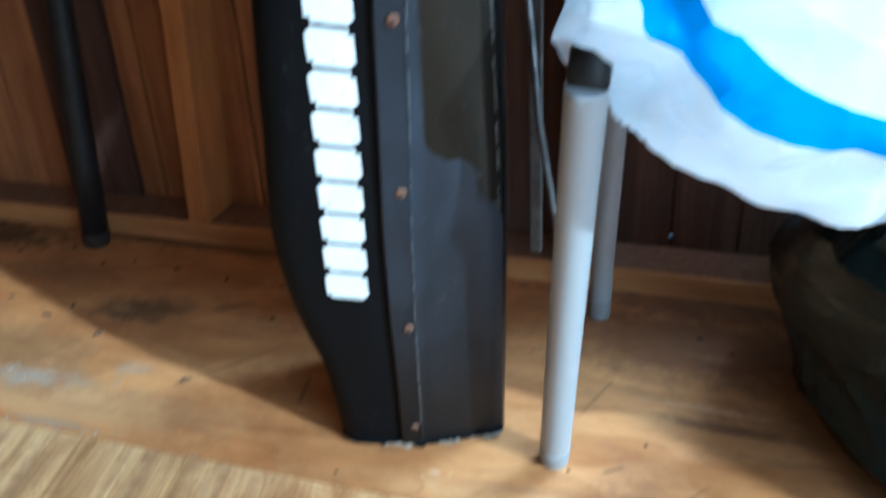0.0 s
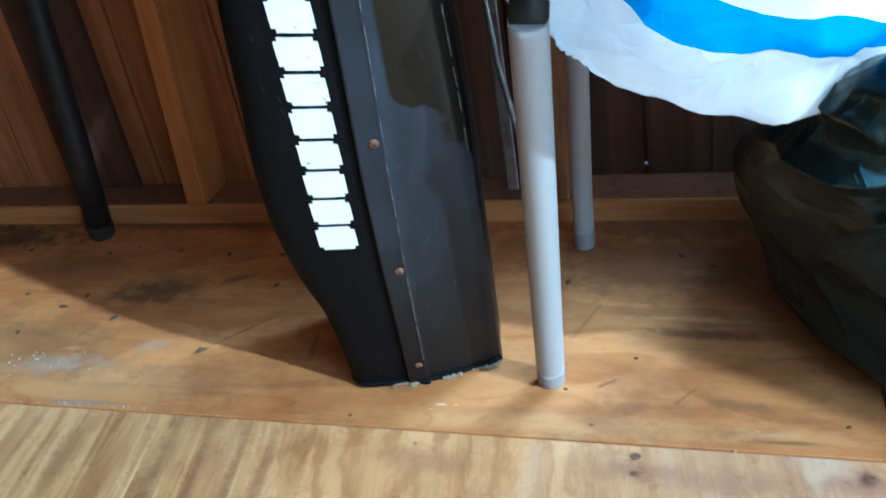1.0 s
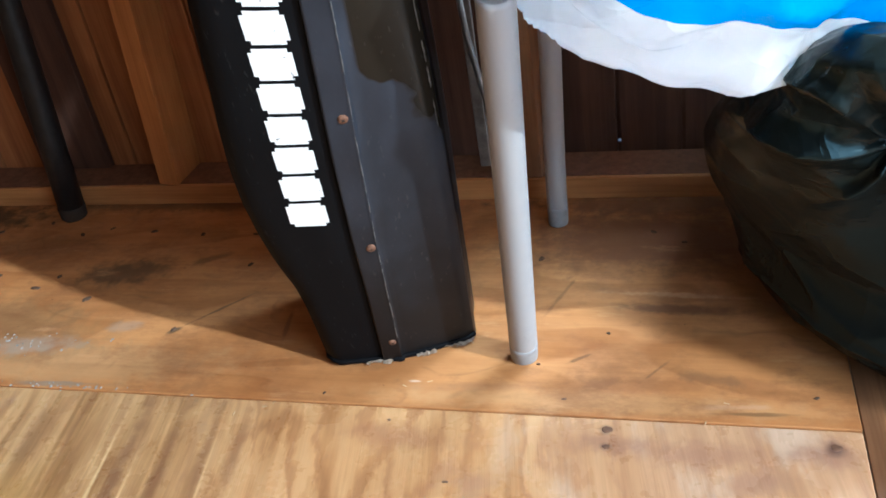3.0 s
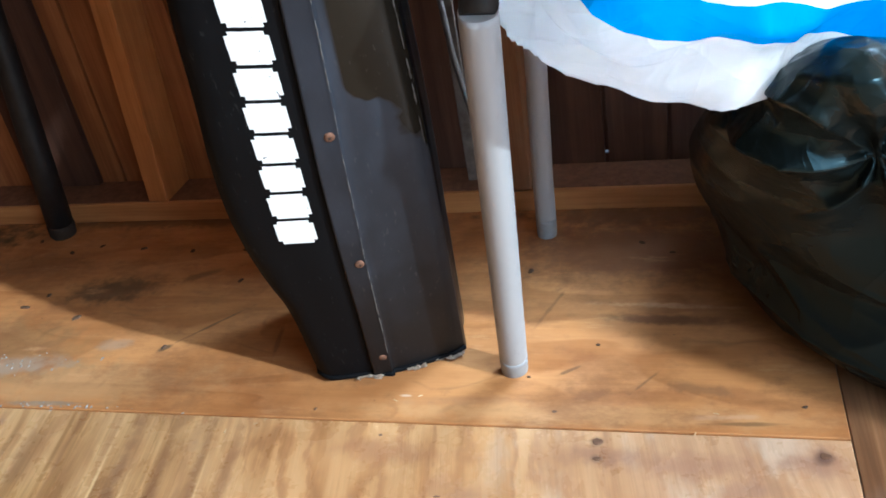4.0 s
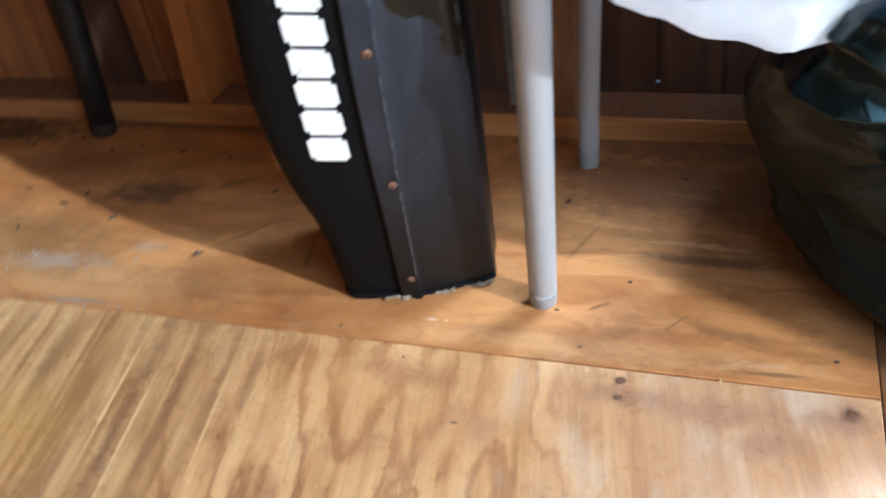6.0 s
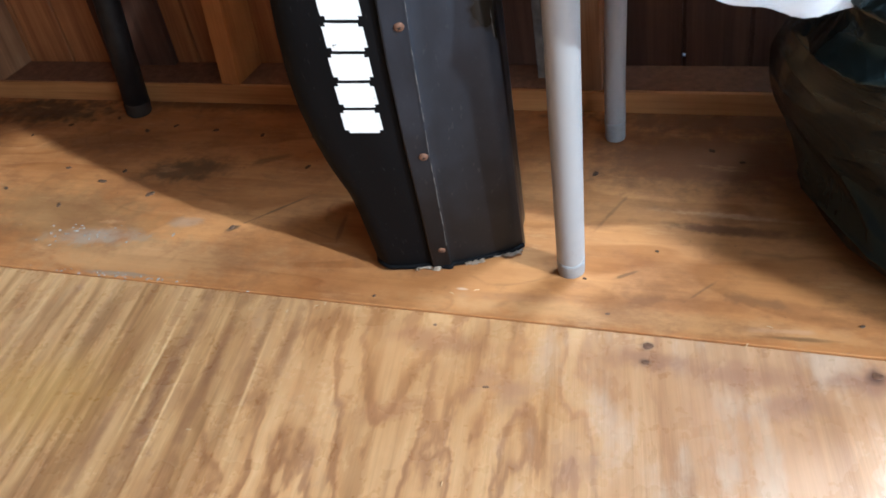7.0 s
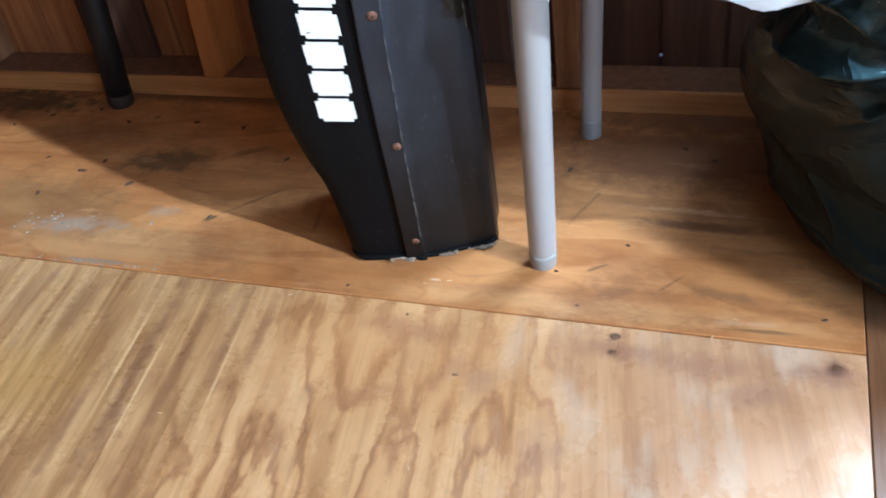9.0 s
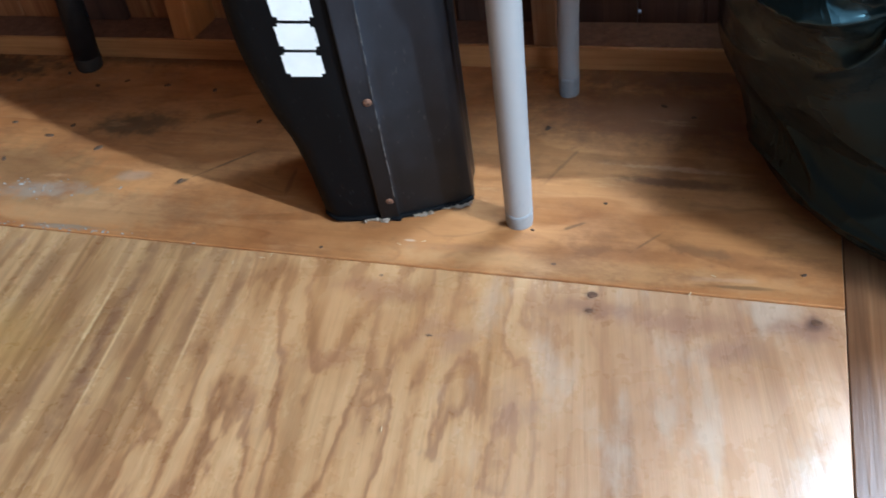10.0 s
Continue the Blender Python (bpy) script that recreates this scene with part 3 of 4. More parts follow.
# siding boards with a thin tongue behind each groove; one groove has a nail hole through it
BOARD, GROOVE0, HOLE_Z, SLOT_X, SLOT_Z = 0.1015, 0.0850, 0.053, -1.048, 0.385
WIN_LO, WIN_HI, SILL_Z, HEAD_Z = GROOVE0 + 3 * BOARD, GROOVE0 + 12 * BOARD, 0.86, 1.56
board_bm = box((-BOARD / 2 + 0.003, 0, -0.02), (BOARD / 2 - 0.003, 0.014, TOP_Z), 0.0012, 1)
dark_bm = box((-BOARD / 2 + 0.003, 0, -0.02), (BOARD / 2 - 0.003, 0.014, TOP_Z), 0.0012, 1)
low_bm = box((-BOARD / 2 + 0.003, 0, -0.02), (BOARD / 2 - 0.003, 0.014, SILL_Z), 0.0012, 1)
high_bm = box((-BOARD / 2 + 0.003, 0, HEAD_Z), (BOARD / 2 - 0.003, 0.014, TOP_Z), 0.0012, 1)
made = {}


def siding(kind, bm, x):
    if kind not in made:
        # boards right of x = -0.25 carry the shade behind the bags as colour
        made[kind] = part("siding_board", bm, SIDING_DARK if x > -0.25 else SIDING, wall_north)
        ob = made[kind]
    else:
        ob = new("siding_board", made[kind].data)
        ob.parent = wall_north
    ob.location = (x, PANEL_Y, 0)


k = -16
while GROOVE0 + k * BOARD < RIGHT_X:
    x = GROOVE0 + (k + 0.5) * BOARD
    if k == -11:
        slit = box((-BOARD / 2 + 0.003, 0, -0.02), (BOARD / 2 - 0.003, 0.014, SLOT_Z - 0.018), 0.0012, 1)
        box((-BOARD / 2 + 0.003, 0, SLOT_Z + 0.018), (BOARD / 2 - 0.003, 0.014, TOP_Z), 0.0012, 1, bm=slit)
        box((-BOARD / 2 + 0.017, 0, SLOT_Z - 0.0185), (BOARD / 2 - 0.003, 0.014, SLOT_Z + 0.0185), 0.0012, 1, bm=slit)
        siding("slit", slit, x)
    elif WIN_LO < x < WIN_HI:
        siding("low", low_bm, x)
        siding("high", high_bm, x)
    elif x > -0.25:
        siding("dark", dark_bm, x)
    else:
        siding("full", board_bm, x)
    g = GROOVE0 + k * BOARD
    tb = bmesh.new()
    if k == 0:
        box((g - 0.006, PANEL_Y + 0.0085, -0.02), (g + 0.006, PANEL_Y + 0.0135, HOLE_Z - 0.0035), bm=tb)
        box((g - 0.006, PANEL_Y + 0.0085, HOLE_Z + 0.0035), (g + 0.006, PANEL_Y + 0.0135, TOP_Z), bm=tb)
    elif abs(g - SLOT_X) < BOARD / 2:
        box((g - 0.006, PANEL_Y + 0.0085, -0.02), (g + 0.006, PANEL_Y + 0.0135, SLOT_Z - 0.02), bm=tb)
        box((g - 0.006, PANEL_Y + 0.0085, SLOT_Z + 0.02), (g + 0.006, PANEL_Y + 0.0135, TOP_Z), bm=tb)
    elif WIN_LO + 0.01 < g < WIN_HI - 0.01:
        box((g - 0.006, PANEL_Y + 0.0085, -0.02), (g + 0.006, PANEL_Y + 0.0135, SILL_Z), bm=tb)
        box((g - 0.006, PANEL_Y + 0.0085, HEAD_Z), (g + 0.006, PANEL_Y + 0.0135, TOP_Z), bm=tb)
    else:
        box((g - 0.006, PANEL_Y + 0.0085, -0.02), (g + 0.006, PANEL_Y + 0.0135, TOP_Z), bm=tb)
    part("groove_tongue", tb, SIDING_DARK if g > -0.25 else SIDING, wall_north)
    k += 1

plate = part("bottom_plate", box((LEFT_X - 0.09, WALL_Y, 0.0), (RIGHT_X, PANEL_Y - 0.001, 0.038), 0.002), PLATE, wall_north, "pine bottom plate")
# thin sheet that puts the shade on the plate's top into colour
part("plate_top_shade", box((LEFT_X, WALL_Y + 0.006, 0.0382), (RIGHT_X - 0.01, PANEL_Y - 0.002, 0.0392)), PLATE_SHADE, wall_north, "thin brown sheet shading the top of the bottom plate")
# studs in the dim parts of the wall take the darker pine
for x, lean in ((-1.405, 0.0), (-1.262, 0.0), (-0.709, 0.072), (-0.048, 0.0), (0.355, 0.0), (1.34, 0.0)):
    s = part("stud", box((-0.019, -0.0445, 0.0), (0.019, 0.0435, TOP_Z - 0.04), 0.002), STUD_SHADED if x > -0.1 or x < -1.0 else STUD, wall_north, "rough pine stud")
    s.location, s.rotation_euler = (x, WALL_Y + 0.0445, 0.0395), (0, lean, 0)
# opening out of view, added to go with the assumed window lamp
window_1 = thing("window_1", "small bare unglazed window opening, assumed high in the wall out of view", "window", kind="structure")
for lo, hi, nm in (((WIN_LO, WALL_Y, SILL_Z - 0.04), (WIN_HI, PANEL_Y + 0.03, SILL_Z), "window_sill"), ((WIN_LO, WALL_Y, HEAD_Z), (WIN_HI, PANEL_Y - 0.001, HEAD_Z + 0.04), "window_head")):
    part(nm, box(lo, hi, 0.002), PLATE, window_1)
# thin dark strip over the siding, from the plate up
part("dark_board", box((-1.028, PANEL_Y - 0.016, 0.0395), (-0.876, PANEL_Y - 0.0005, 1.2), 0.002), SIDING_DARK, wall_north, "dark strip against the siding")
part("brace_board", box((LEFT_X, WALL_Y - 0.0195, 0.508), (-0.02, WALL_Y - 0.0005, 0.597), 0.002), PLATE, wall_north, "pine board nailed across the studs")

# coloured dark so that it bounces less light onto the shaded floor
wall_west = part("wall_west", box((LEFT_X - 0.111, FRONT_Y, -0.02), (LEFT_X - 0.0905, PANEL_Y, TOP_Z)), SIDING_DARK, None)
tagged(wall_west, "brown boarded side wall of the shed", "wall", kind="structure")
part("bottom_plate", box((LEFT_X - 0.09, FRONT_Y, 0.0), (LEFT_X, WALL_Y - 0.001, 0.038), 0.002), PLATE_Y, wall_west, "pine bottom plate")
for y in (0.30, -0.31, -0.92, -1.53, -2.14):
    s = part("stud", box((-0.0445, -0.019, 0.0), (0.0435, 0.019, TOP_Z - 0.04), 0.002), STUD, wall_west, "rough pine stud")
    s.location = (LEFT_X - 0.0445, y, 0.0385)

# the wall with the open doorway that lets the daylight in
DOOR_LO, DOOR_HI, DOOR_TOP = -2.05, -0.56, 1.89
wall_east = bmesh.new()
box((RIGHT_X, DOOR_HI, -0.02), (RIGHT_X + 0.09, PANEL_Y + 0.03, TOP_Z), bm=wall_east)
box((RIGHT_X, FRONT_Y, -0.02), (RIGHT_X + 0.09, DOOR_LO, TOP_Z), bm=wall_east)
box((RIGHT_X, DOOR_LO, DOOR_TOP), (RIGHT_X + 0.09, DOOR_HI, TOP_Z), bm=wall_east)
wall_east = part("wall_east", wall_east, SIDING, None)
tagged(wall_east, "brown boarded shed wall with an open doorway", "wall", kind="structure")
wall_south = part("wall_south", box((LEFT_X - 0.12, FRONT_Y - 0.09, -0.02), (RIGHT_X + 0.09, FRONT_Y, TOP_Z)), SIDING_DARK, None)
tagged(wall_south, "plain brown boarded shed wall", "wall", kind="structure")
ceiling = part("ceiling", box((LEFT_X - 0.2, FRONT_Y - 0.2, TOP_Z), (RIGHT_X + 0.2, PANEL_Y + 0.12, TOP_Z + 0.03)), DARKWOOD, None)
tagged(ceiling, "dark bare roof boards", "ceiling", kind="structure")


# ---- the tall black plastic chute ----
CO = Vector((-0.1655, -0.0142, 0.0))
CU = Vector((0.9207, 0.3903, 0.0)).normalized()
CV = Vector((0.1114, -0.2628, 0.9584)).normalized()
CW = CU.cross(CV).normalized()
U_LEFT = [(0, -0.084), (0.02, -0.087), (0.06, -0.089), (0.11, -0.092), (0.15, -0.0965), (0.18, -0.104), (0.21, -0.110), (0.25, -0.116), (0.30, -0.1205), (0.35, -0.1205), (0.40, -0.117),
          (0.45, -0.1115), (0.52, -0.106), (0.58, -0.100), (0.62, -0.094), (0.66, -0.086), (0.75, -0.078), (1.3, -0.07)]
U_RIGHT = [(0, 0.106), (0.16, 0.102), (0.34, 0.098), (0.43, 0.0945), (0.51, 0.090), (0.64, 0.083), (1.0, 0.07)]
U_GROOVE = [(0, -0.0165), (0.13, -0.0166), (0.24, -0.0179), (0.36, -0.0168), (0.50, -0.0118), (0.58, -0.0092), (0.65, -0.005), (1.0, 0.006)]
U_RIDGE = [(0, 0.0073), (0.08, 0.0075), (0.23, 0.0079), (0.37, 0.0108), (0.47, 0.0142), (0.58, 0.0164), (0.65, 0.0236), (1.0, 0.035)]


def chute_at(u, v, w):
    return CO + CU * u + CV * v + CW * w


def chute_height(u, v):
    """How far the front surface stands out at (u, v)."""
    l, r, g = curve_at(U_LEFT, v), curve_at(U_RIGHT, v), curve_at(U_GROOVE, v)
    if u < g:
        s = (g - u) / (g - l)
        return -0.004 - 0.010 * s ** 1.6 - 0.030 * max(0.0, s - 0.8) ** 1.5 * 4
    s = (u - g) / (r - g)
    return 0.0 - 0.004 * s * s - 0.05 * max(0.0, s - 0.86) ** 1.6 * 3


def build_chute():
    chute = thing("grass_chute", "tall black plastic mower chute with worn white print", "mower part", (-0.17, 0.03, 0.0))
    inv = Matrix.Translation((0.17, -0.03, 0.0))
    top, nv = 1.25, 88

    def shell(spans):
        """A strip of the front surface between rows of (function of v) edges."""
        bm = bmesh.new()
        rows = []
        for j in range(nv + 1):
            v = top * j / nv
            us = spans(v)
            lean = Vector((0, 0, -min(0.0, chute_at(us[0][0], v, us[0][1]).z)))
            rows.append([bm.verts.new(inv @ (chute_at(u, v, w) + lean)) for u, w in us])
        for a, b in zip(rows, rows[1:]):
            for i in range(len(a) - 1):
                bm.faces.new((a[i], a[i + 1], b[i + 1], b[i])).smooth = True
        return bm

    def matt_side(v):
        l, g = curve_at(U_LEFT, v), curve_at(U_GROOVE, v)
        out = [(l + 0.030, -0.20), (l + 0.010, -0.14), (l + 0.002, -0.06), (l - 0.000, -0.035)]
        for i in range(11):
            u = l + (g - l) * i / 10
            out.append((u, chute_height(min(u, g - 1e-5), v)))
        return out

    def main_face(v):
        g, r = curve_at(U_GROOVE, v), curve_at(U_RIGHT, v)
        rd = curve_at(U_RIDGE, v)
        wave = 0.0007 * math.sin(v * 40) + 0.0006 * math.sin(v * 17 + 1)
        out = [(g, -0.006), (g + 0.0006, 0.0022), (g + 0.003, 0.0032), (rd - 0.004, 0.0034 + wave), (rd - 0.0012, 0.0046 + wave), (rd, 0.0050 + wave), (rd + 0.0015, 0.0016), (rd + 0.004, 0.0004)]
        for i in range(1, 15):
            u = rd + 0.004 + (r - rd - 0.004) * i / 14
            out.append((u, chute_height(u, v) + 0.0012 * math.sin(u * 60 + v * 9)))
        return out

    def right_side(v):
        r = curve_at(U_RIGHT, v)
        o = r + 0.009 + 0.002 * math.sin(v * 3)
        return [(r, chute_height(r, v)), (r + 0.0035, chute_height(r, v) - 0.004), (r + 0.005, -0.030), (r + 0.006, -0.044), (o, -0.052), (o + 0.002, -0.060), (o, -0.072), (r + 0.004, -0.10), (r - 0.01, -0.20)]

    def back(v):
        l, r = curve_at(U_LEFT, v), curve_at(U_RIGHT, v)
        return [(r - 0.01, -0.20), (0.0, -0.205), (l + 0.030, -0.20)]

    part("side_shell", shell(matt_side), CHUTE_MATT, chute, "matt black side with white print")
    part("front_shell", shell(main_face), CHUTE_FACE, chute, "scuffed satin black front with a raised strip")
    part("right_shell", shell(right_side), CHUTE_SIDE, chute, "glossy black rolled side")
    part("back_shell", shell(back), CHUTE_MATT, chute)
    lid = bmesh.new()
    ring = [(u, w) for u, w in matt_side(top)] + [(u, w) for u, w in main_face(top) + right_side(top)[1:]]
    lid.faces.new([lid.verts.new(inv @ chute_at(u, top, w)) for u, w in ring])
    part("top_cap", lid, CHUTE_MATT, chute)

    # the worn pale edge of the raised strip, broken here and there
    rng = random.Random(4)
    bm, v = bmesh.new(), 0.05
    while v < 1.2:
        seg = rng.uniform(0.02, 0.09)
        n = max(3, int(seg / 0.006))
        pts = []
        for i in range(n + 1):
            vv = v + seg * i / n
            wave = 0.0007 * math.sin(vv * 40) + 0.0006 * math.sin(vv * 17 + 1)
            pts.append(inv @ chute_at(curve_at(U_RIDGE, vv) + rng.uniform(-0.0003, 0.0003), vv, 0.0046 + wave))
        tube(pts, [0.0002] + [rng.uniform(0.0003, 0.0008) for _ in pts[2:]] + [0.0002], 6, bm=bm)
        v += seg + rng.uniform(0.0, 0.02)
    part("worn_edge", bm, EDGE_WORN_GLINT, chute, "pale worn edge of the strip")
    # scuffs along the right corner, with its highlight put in as pale colour
    bm, v = bmesh.new(), 0.36
    while v < 0.62:
        seg = rng.uniform(0.02, 0.06)
        pts = []
        for i in range(9):
            vv = v + seg * i / 8
            r = curve_at(U_RIGHT, vv) - 0.0035 + rng.uniform(-0.0004, 0.0004)
            pts.append(inv @ chute_at(r, vv, chute_height(r, vv) - 0.0002))
        tube(pts, [0.0003] + [rng.uniform(0.0005, 0.0011) for _ in pts[2:]] + [0.0003], 6, bm=bm)
        v += seg + rng.uniform(-0.005, 0.012)
    part("corner_scuff_glint", bm, EDGE_WORN_GLINT, chute, "pale scuffs and painted highlight along the corner")

    # bottom binding and the torn felt under it
    bm = bmesh.new()
    us = [(l, w) for l, w in matt_side(0.0)][2:] + [(u, w) for u, w in main_face(0.0)][3:]
    pts = [inv @ (chute_at(u * 1.004, 0.005, w + 0.0005)) for u, w in us]
    tube(pts, [0.0038] * len(pts), 8, bm=bm)
    part("bottom_binding", bm, CHUTE_MATT, chute)
    for i in range(30):
        u = rng.uniform(-0.035, 0.104) if i > 3 else rng.uniform(0.068, 0.10)
        w0 = chute_height(u, 0.0)
        bm = bmesh.new()
        width, length = rng.uniform(0.004, 0.016), rng.uniform(0.004, 0.013)
        n = 5
        rows = []
        for a in range(n):
            s = a / (n - 1)
            base = chute_at(u + width * (s - 0.5), 0.0, w0 + 0.001)
            tip = base + CW * (length * rng.uniform(0.5, 1.1)) + CU * rng.uniform(-0.004, 0.004)
            mid = base.lerp(tip, 0.55)
            rows.append([bm.verts.new(inv @ Vector((q.x, q.y, z))) for q, z in ((base, rng.uniform(0.003, 0.006)), (mid, rng.uniform(0.002, 0.007)), (tip, rng.uniform(0.001, 0.006)))])
        for a, b in zip(rows, rows[1:]):
            for c in range(2):
                bm.faces.new((a[c], b[c], b[c + 1], a[c + 1]))
        bmesh.ops.solidify(bm, geom=bm.faces[:], thickness=0.0009)
        part("felt_shred", bm, FELT, chute, "frayed grey felt shred")

    # screws down the strip
    frame_m = Matrix((CU, CV, CW)).transposed().to_4x4()
    for n, (u, v) in enumerate(((0.0003, 0.0423), (0.0010, 0.2200), (0.0030, 0.4050), (0.0062, 0.5770), (0.010, 0.75))):
        bm = bmesh.new()
        prof = [(0.0054, 0.0), (0.0054, 0.0010), (0.0048, 0.0022), (0.0034, 0.0031), (0.0012, 0.0034)]
        rings = [[bm.verts.new((r * math.cos(a), r * math.sin(a), z)) for a in (math.tau * j / 20 for j in range(20))] for r, z in prof]
        for a, b in zip(rings, rings[1:]):
            for j in range(20):
                bm.faces.new((a[j], a[(j + 1) % 20], b[(j + 1) % 20], b[j])).smooth = True
        bm.faces.new(rings[-1])
        sc = part("screw", bm, RUST, chute, "rusty cross-head screw")
        sc.matrix_basis = inv @ Matrix.Translation(chute_at(u, v, 0.0030)) @ frame_m @ Matrix.Rotation(0.4 + n, 4, "Z")
        bm = box((-0.0022, -0.0005, 0.0029), (0.0022, 0.0005, 0.0036))
        box((-0.0005, -0.0022, 0.0029), (0.0005, 0.0022, 0.0036), bm=bm)
        part("screw_slot", bm, SLOT, sc)

    # rust creeping over the top of the strip
    for u, v, r in ((0.026, 0.655, 0.010), (0.036, 0.668, 0.007), (0.019, 0.640, 0.005), (0.047, 0.672, 0.004)):
        bm = bmesh.new()
        ks = [math.tau * q / 13 for q in range(13)]
        rim = [(u + r * rng.uniform(0.5, 1.2) * math.cos(a), v + 1.5 * r * rng.uniform(0.5, 1.2) * math.sin(a)) for a in ks]
        vs = [bm.verts.new(inv @ chute_at(a, b, 0.0066)) for a, b in rim]
        mid = bm.verts.new(inv @ chute_at(u, v, 0.0074))
        for a, b in zip(vs, vs[1:] + vs[:1]):
            bm.faces.new((a, b, mid))
        part("rust_patch", bm, RUST, chute, "flaking orange rust patch")

    # white print: plain chipped blocks of the characters' size
    nu, nw = 10, 8
    for i in range(9):
        v0 = 0.2640 + i * 0.0386
        v1 = v0 + 0.0348
        vm = (v0 + v1) / 2
        ul = -0.0765 + (vm - 0.28) * 0.053
        ur = -0.0360 + (vm - 0.28) * 0.043
        chips = {(0, 0), (nu - 1, nw - 1), (0, nw - 1), (nu - 1, 0)}
        bm = bmesh.new()
        net = {}
        for a in range(nu + 1):
            for c in range(nw + 1):
                u = ul + (ur - ul) * a / nu + rng.uniform(-0.0002, 0.0002)
                v = v0 + (v1 - v0) * c / nw + 0.003 * (1 - 2 * a / nu) + rng.uniform(-0.0002, 0.0002)
                net[a, c] = bm.verts.new(inv @ chute_at(u, v, chute_height(u, v) + 0.0009))
        for a in range(nu):
            for c in range(nw):
                if (a, c) not in chips:
                    bm.faces.new((net[a, c], net[a + 1, c], net[a + 1, c + 1], net[a, c + 1]))
        bmesh.ops.delete(bm, geom=[v for v in bm.verts if not v.link_faces], context="VERTS")
        part("print_block", bm, PRINT, chute, "chipped white printed block")
    return chute


build_chute()


# ---- grey tubular folding frame behind the chute ----
def build_frame():
    fr = thing("folding_chair", "grey tubular steel folding chair with black brackets, standing by the bags", "chair")
    leg_path = ((0.0, 0.0, 0.0), (0.013, -0.038, 0.132), (0.0505, -0.1472, 0.504))
    for path, r in ((leg_path, 0.0172), (((0.002, 0.321, 0.0), (0.0045, 0.321, 0.10), (0.012, 0.321, 0.27), (0.022, 0.321, 0.56)), 0.0155)):
        pts = [Vector(p) for p in path]
        d = (pts[1] - pts[0]).normalized()
        a = [pts[0] + d * 0.030, pts[0] + d * 0.033] + pts[1:-1] + [pts[-1].lerp(pts[-2], 0.02), pts[-1]]
        part("leg", tube(a, [r] * len(a), 32), GREY, fr, "grey painted steel tube leg")
        part("foot_cap", tube([pts[0] - Vector((0, 0, 0.0)), pts[0] + d * 0.003, pts[0] + d * 0.026, pts[0] + d * 0.032], [r * 0.93, r * 0.985, r * 1.014, r * 1.006], 32), CAP, fr, "grey plastic end cap")
    part("seat_rail", tube([(0.050, -0.1455, 0.498), (0.051, -0.130, 0.525), (0.048, -0.10, 0.545), (0.02, 0.321, 0.545)], [0.0169, 0.0169, 0.014, 0.013], 24), BLACK_STEEL, fr, "black steel rail")
    part("brace_rod", tube([(-0.055, 0.10, 0.545), (-0.030, 0.05, 0.40), (0.0, 0.02, 0.27), (0.006, 0.0, 0.215)], [0.0035] * 4, 10), BRACE_STEEL, fr, "thin dull steel brace rod")
    part("brace_strap", box((-0.062, 0.150, 0.19), (-0.048, 0.156, 0.60), 0.001), BRACE_STEEL, fr, "flat dull steel strap")
    return fr


build_frame()


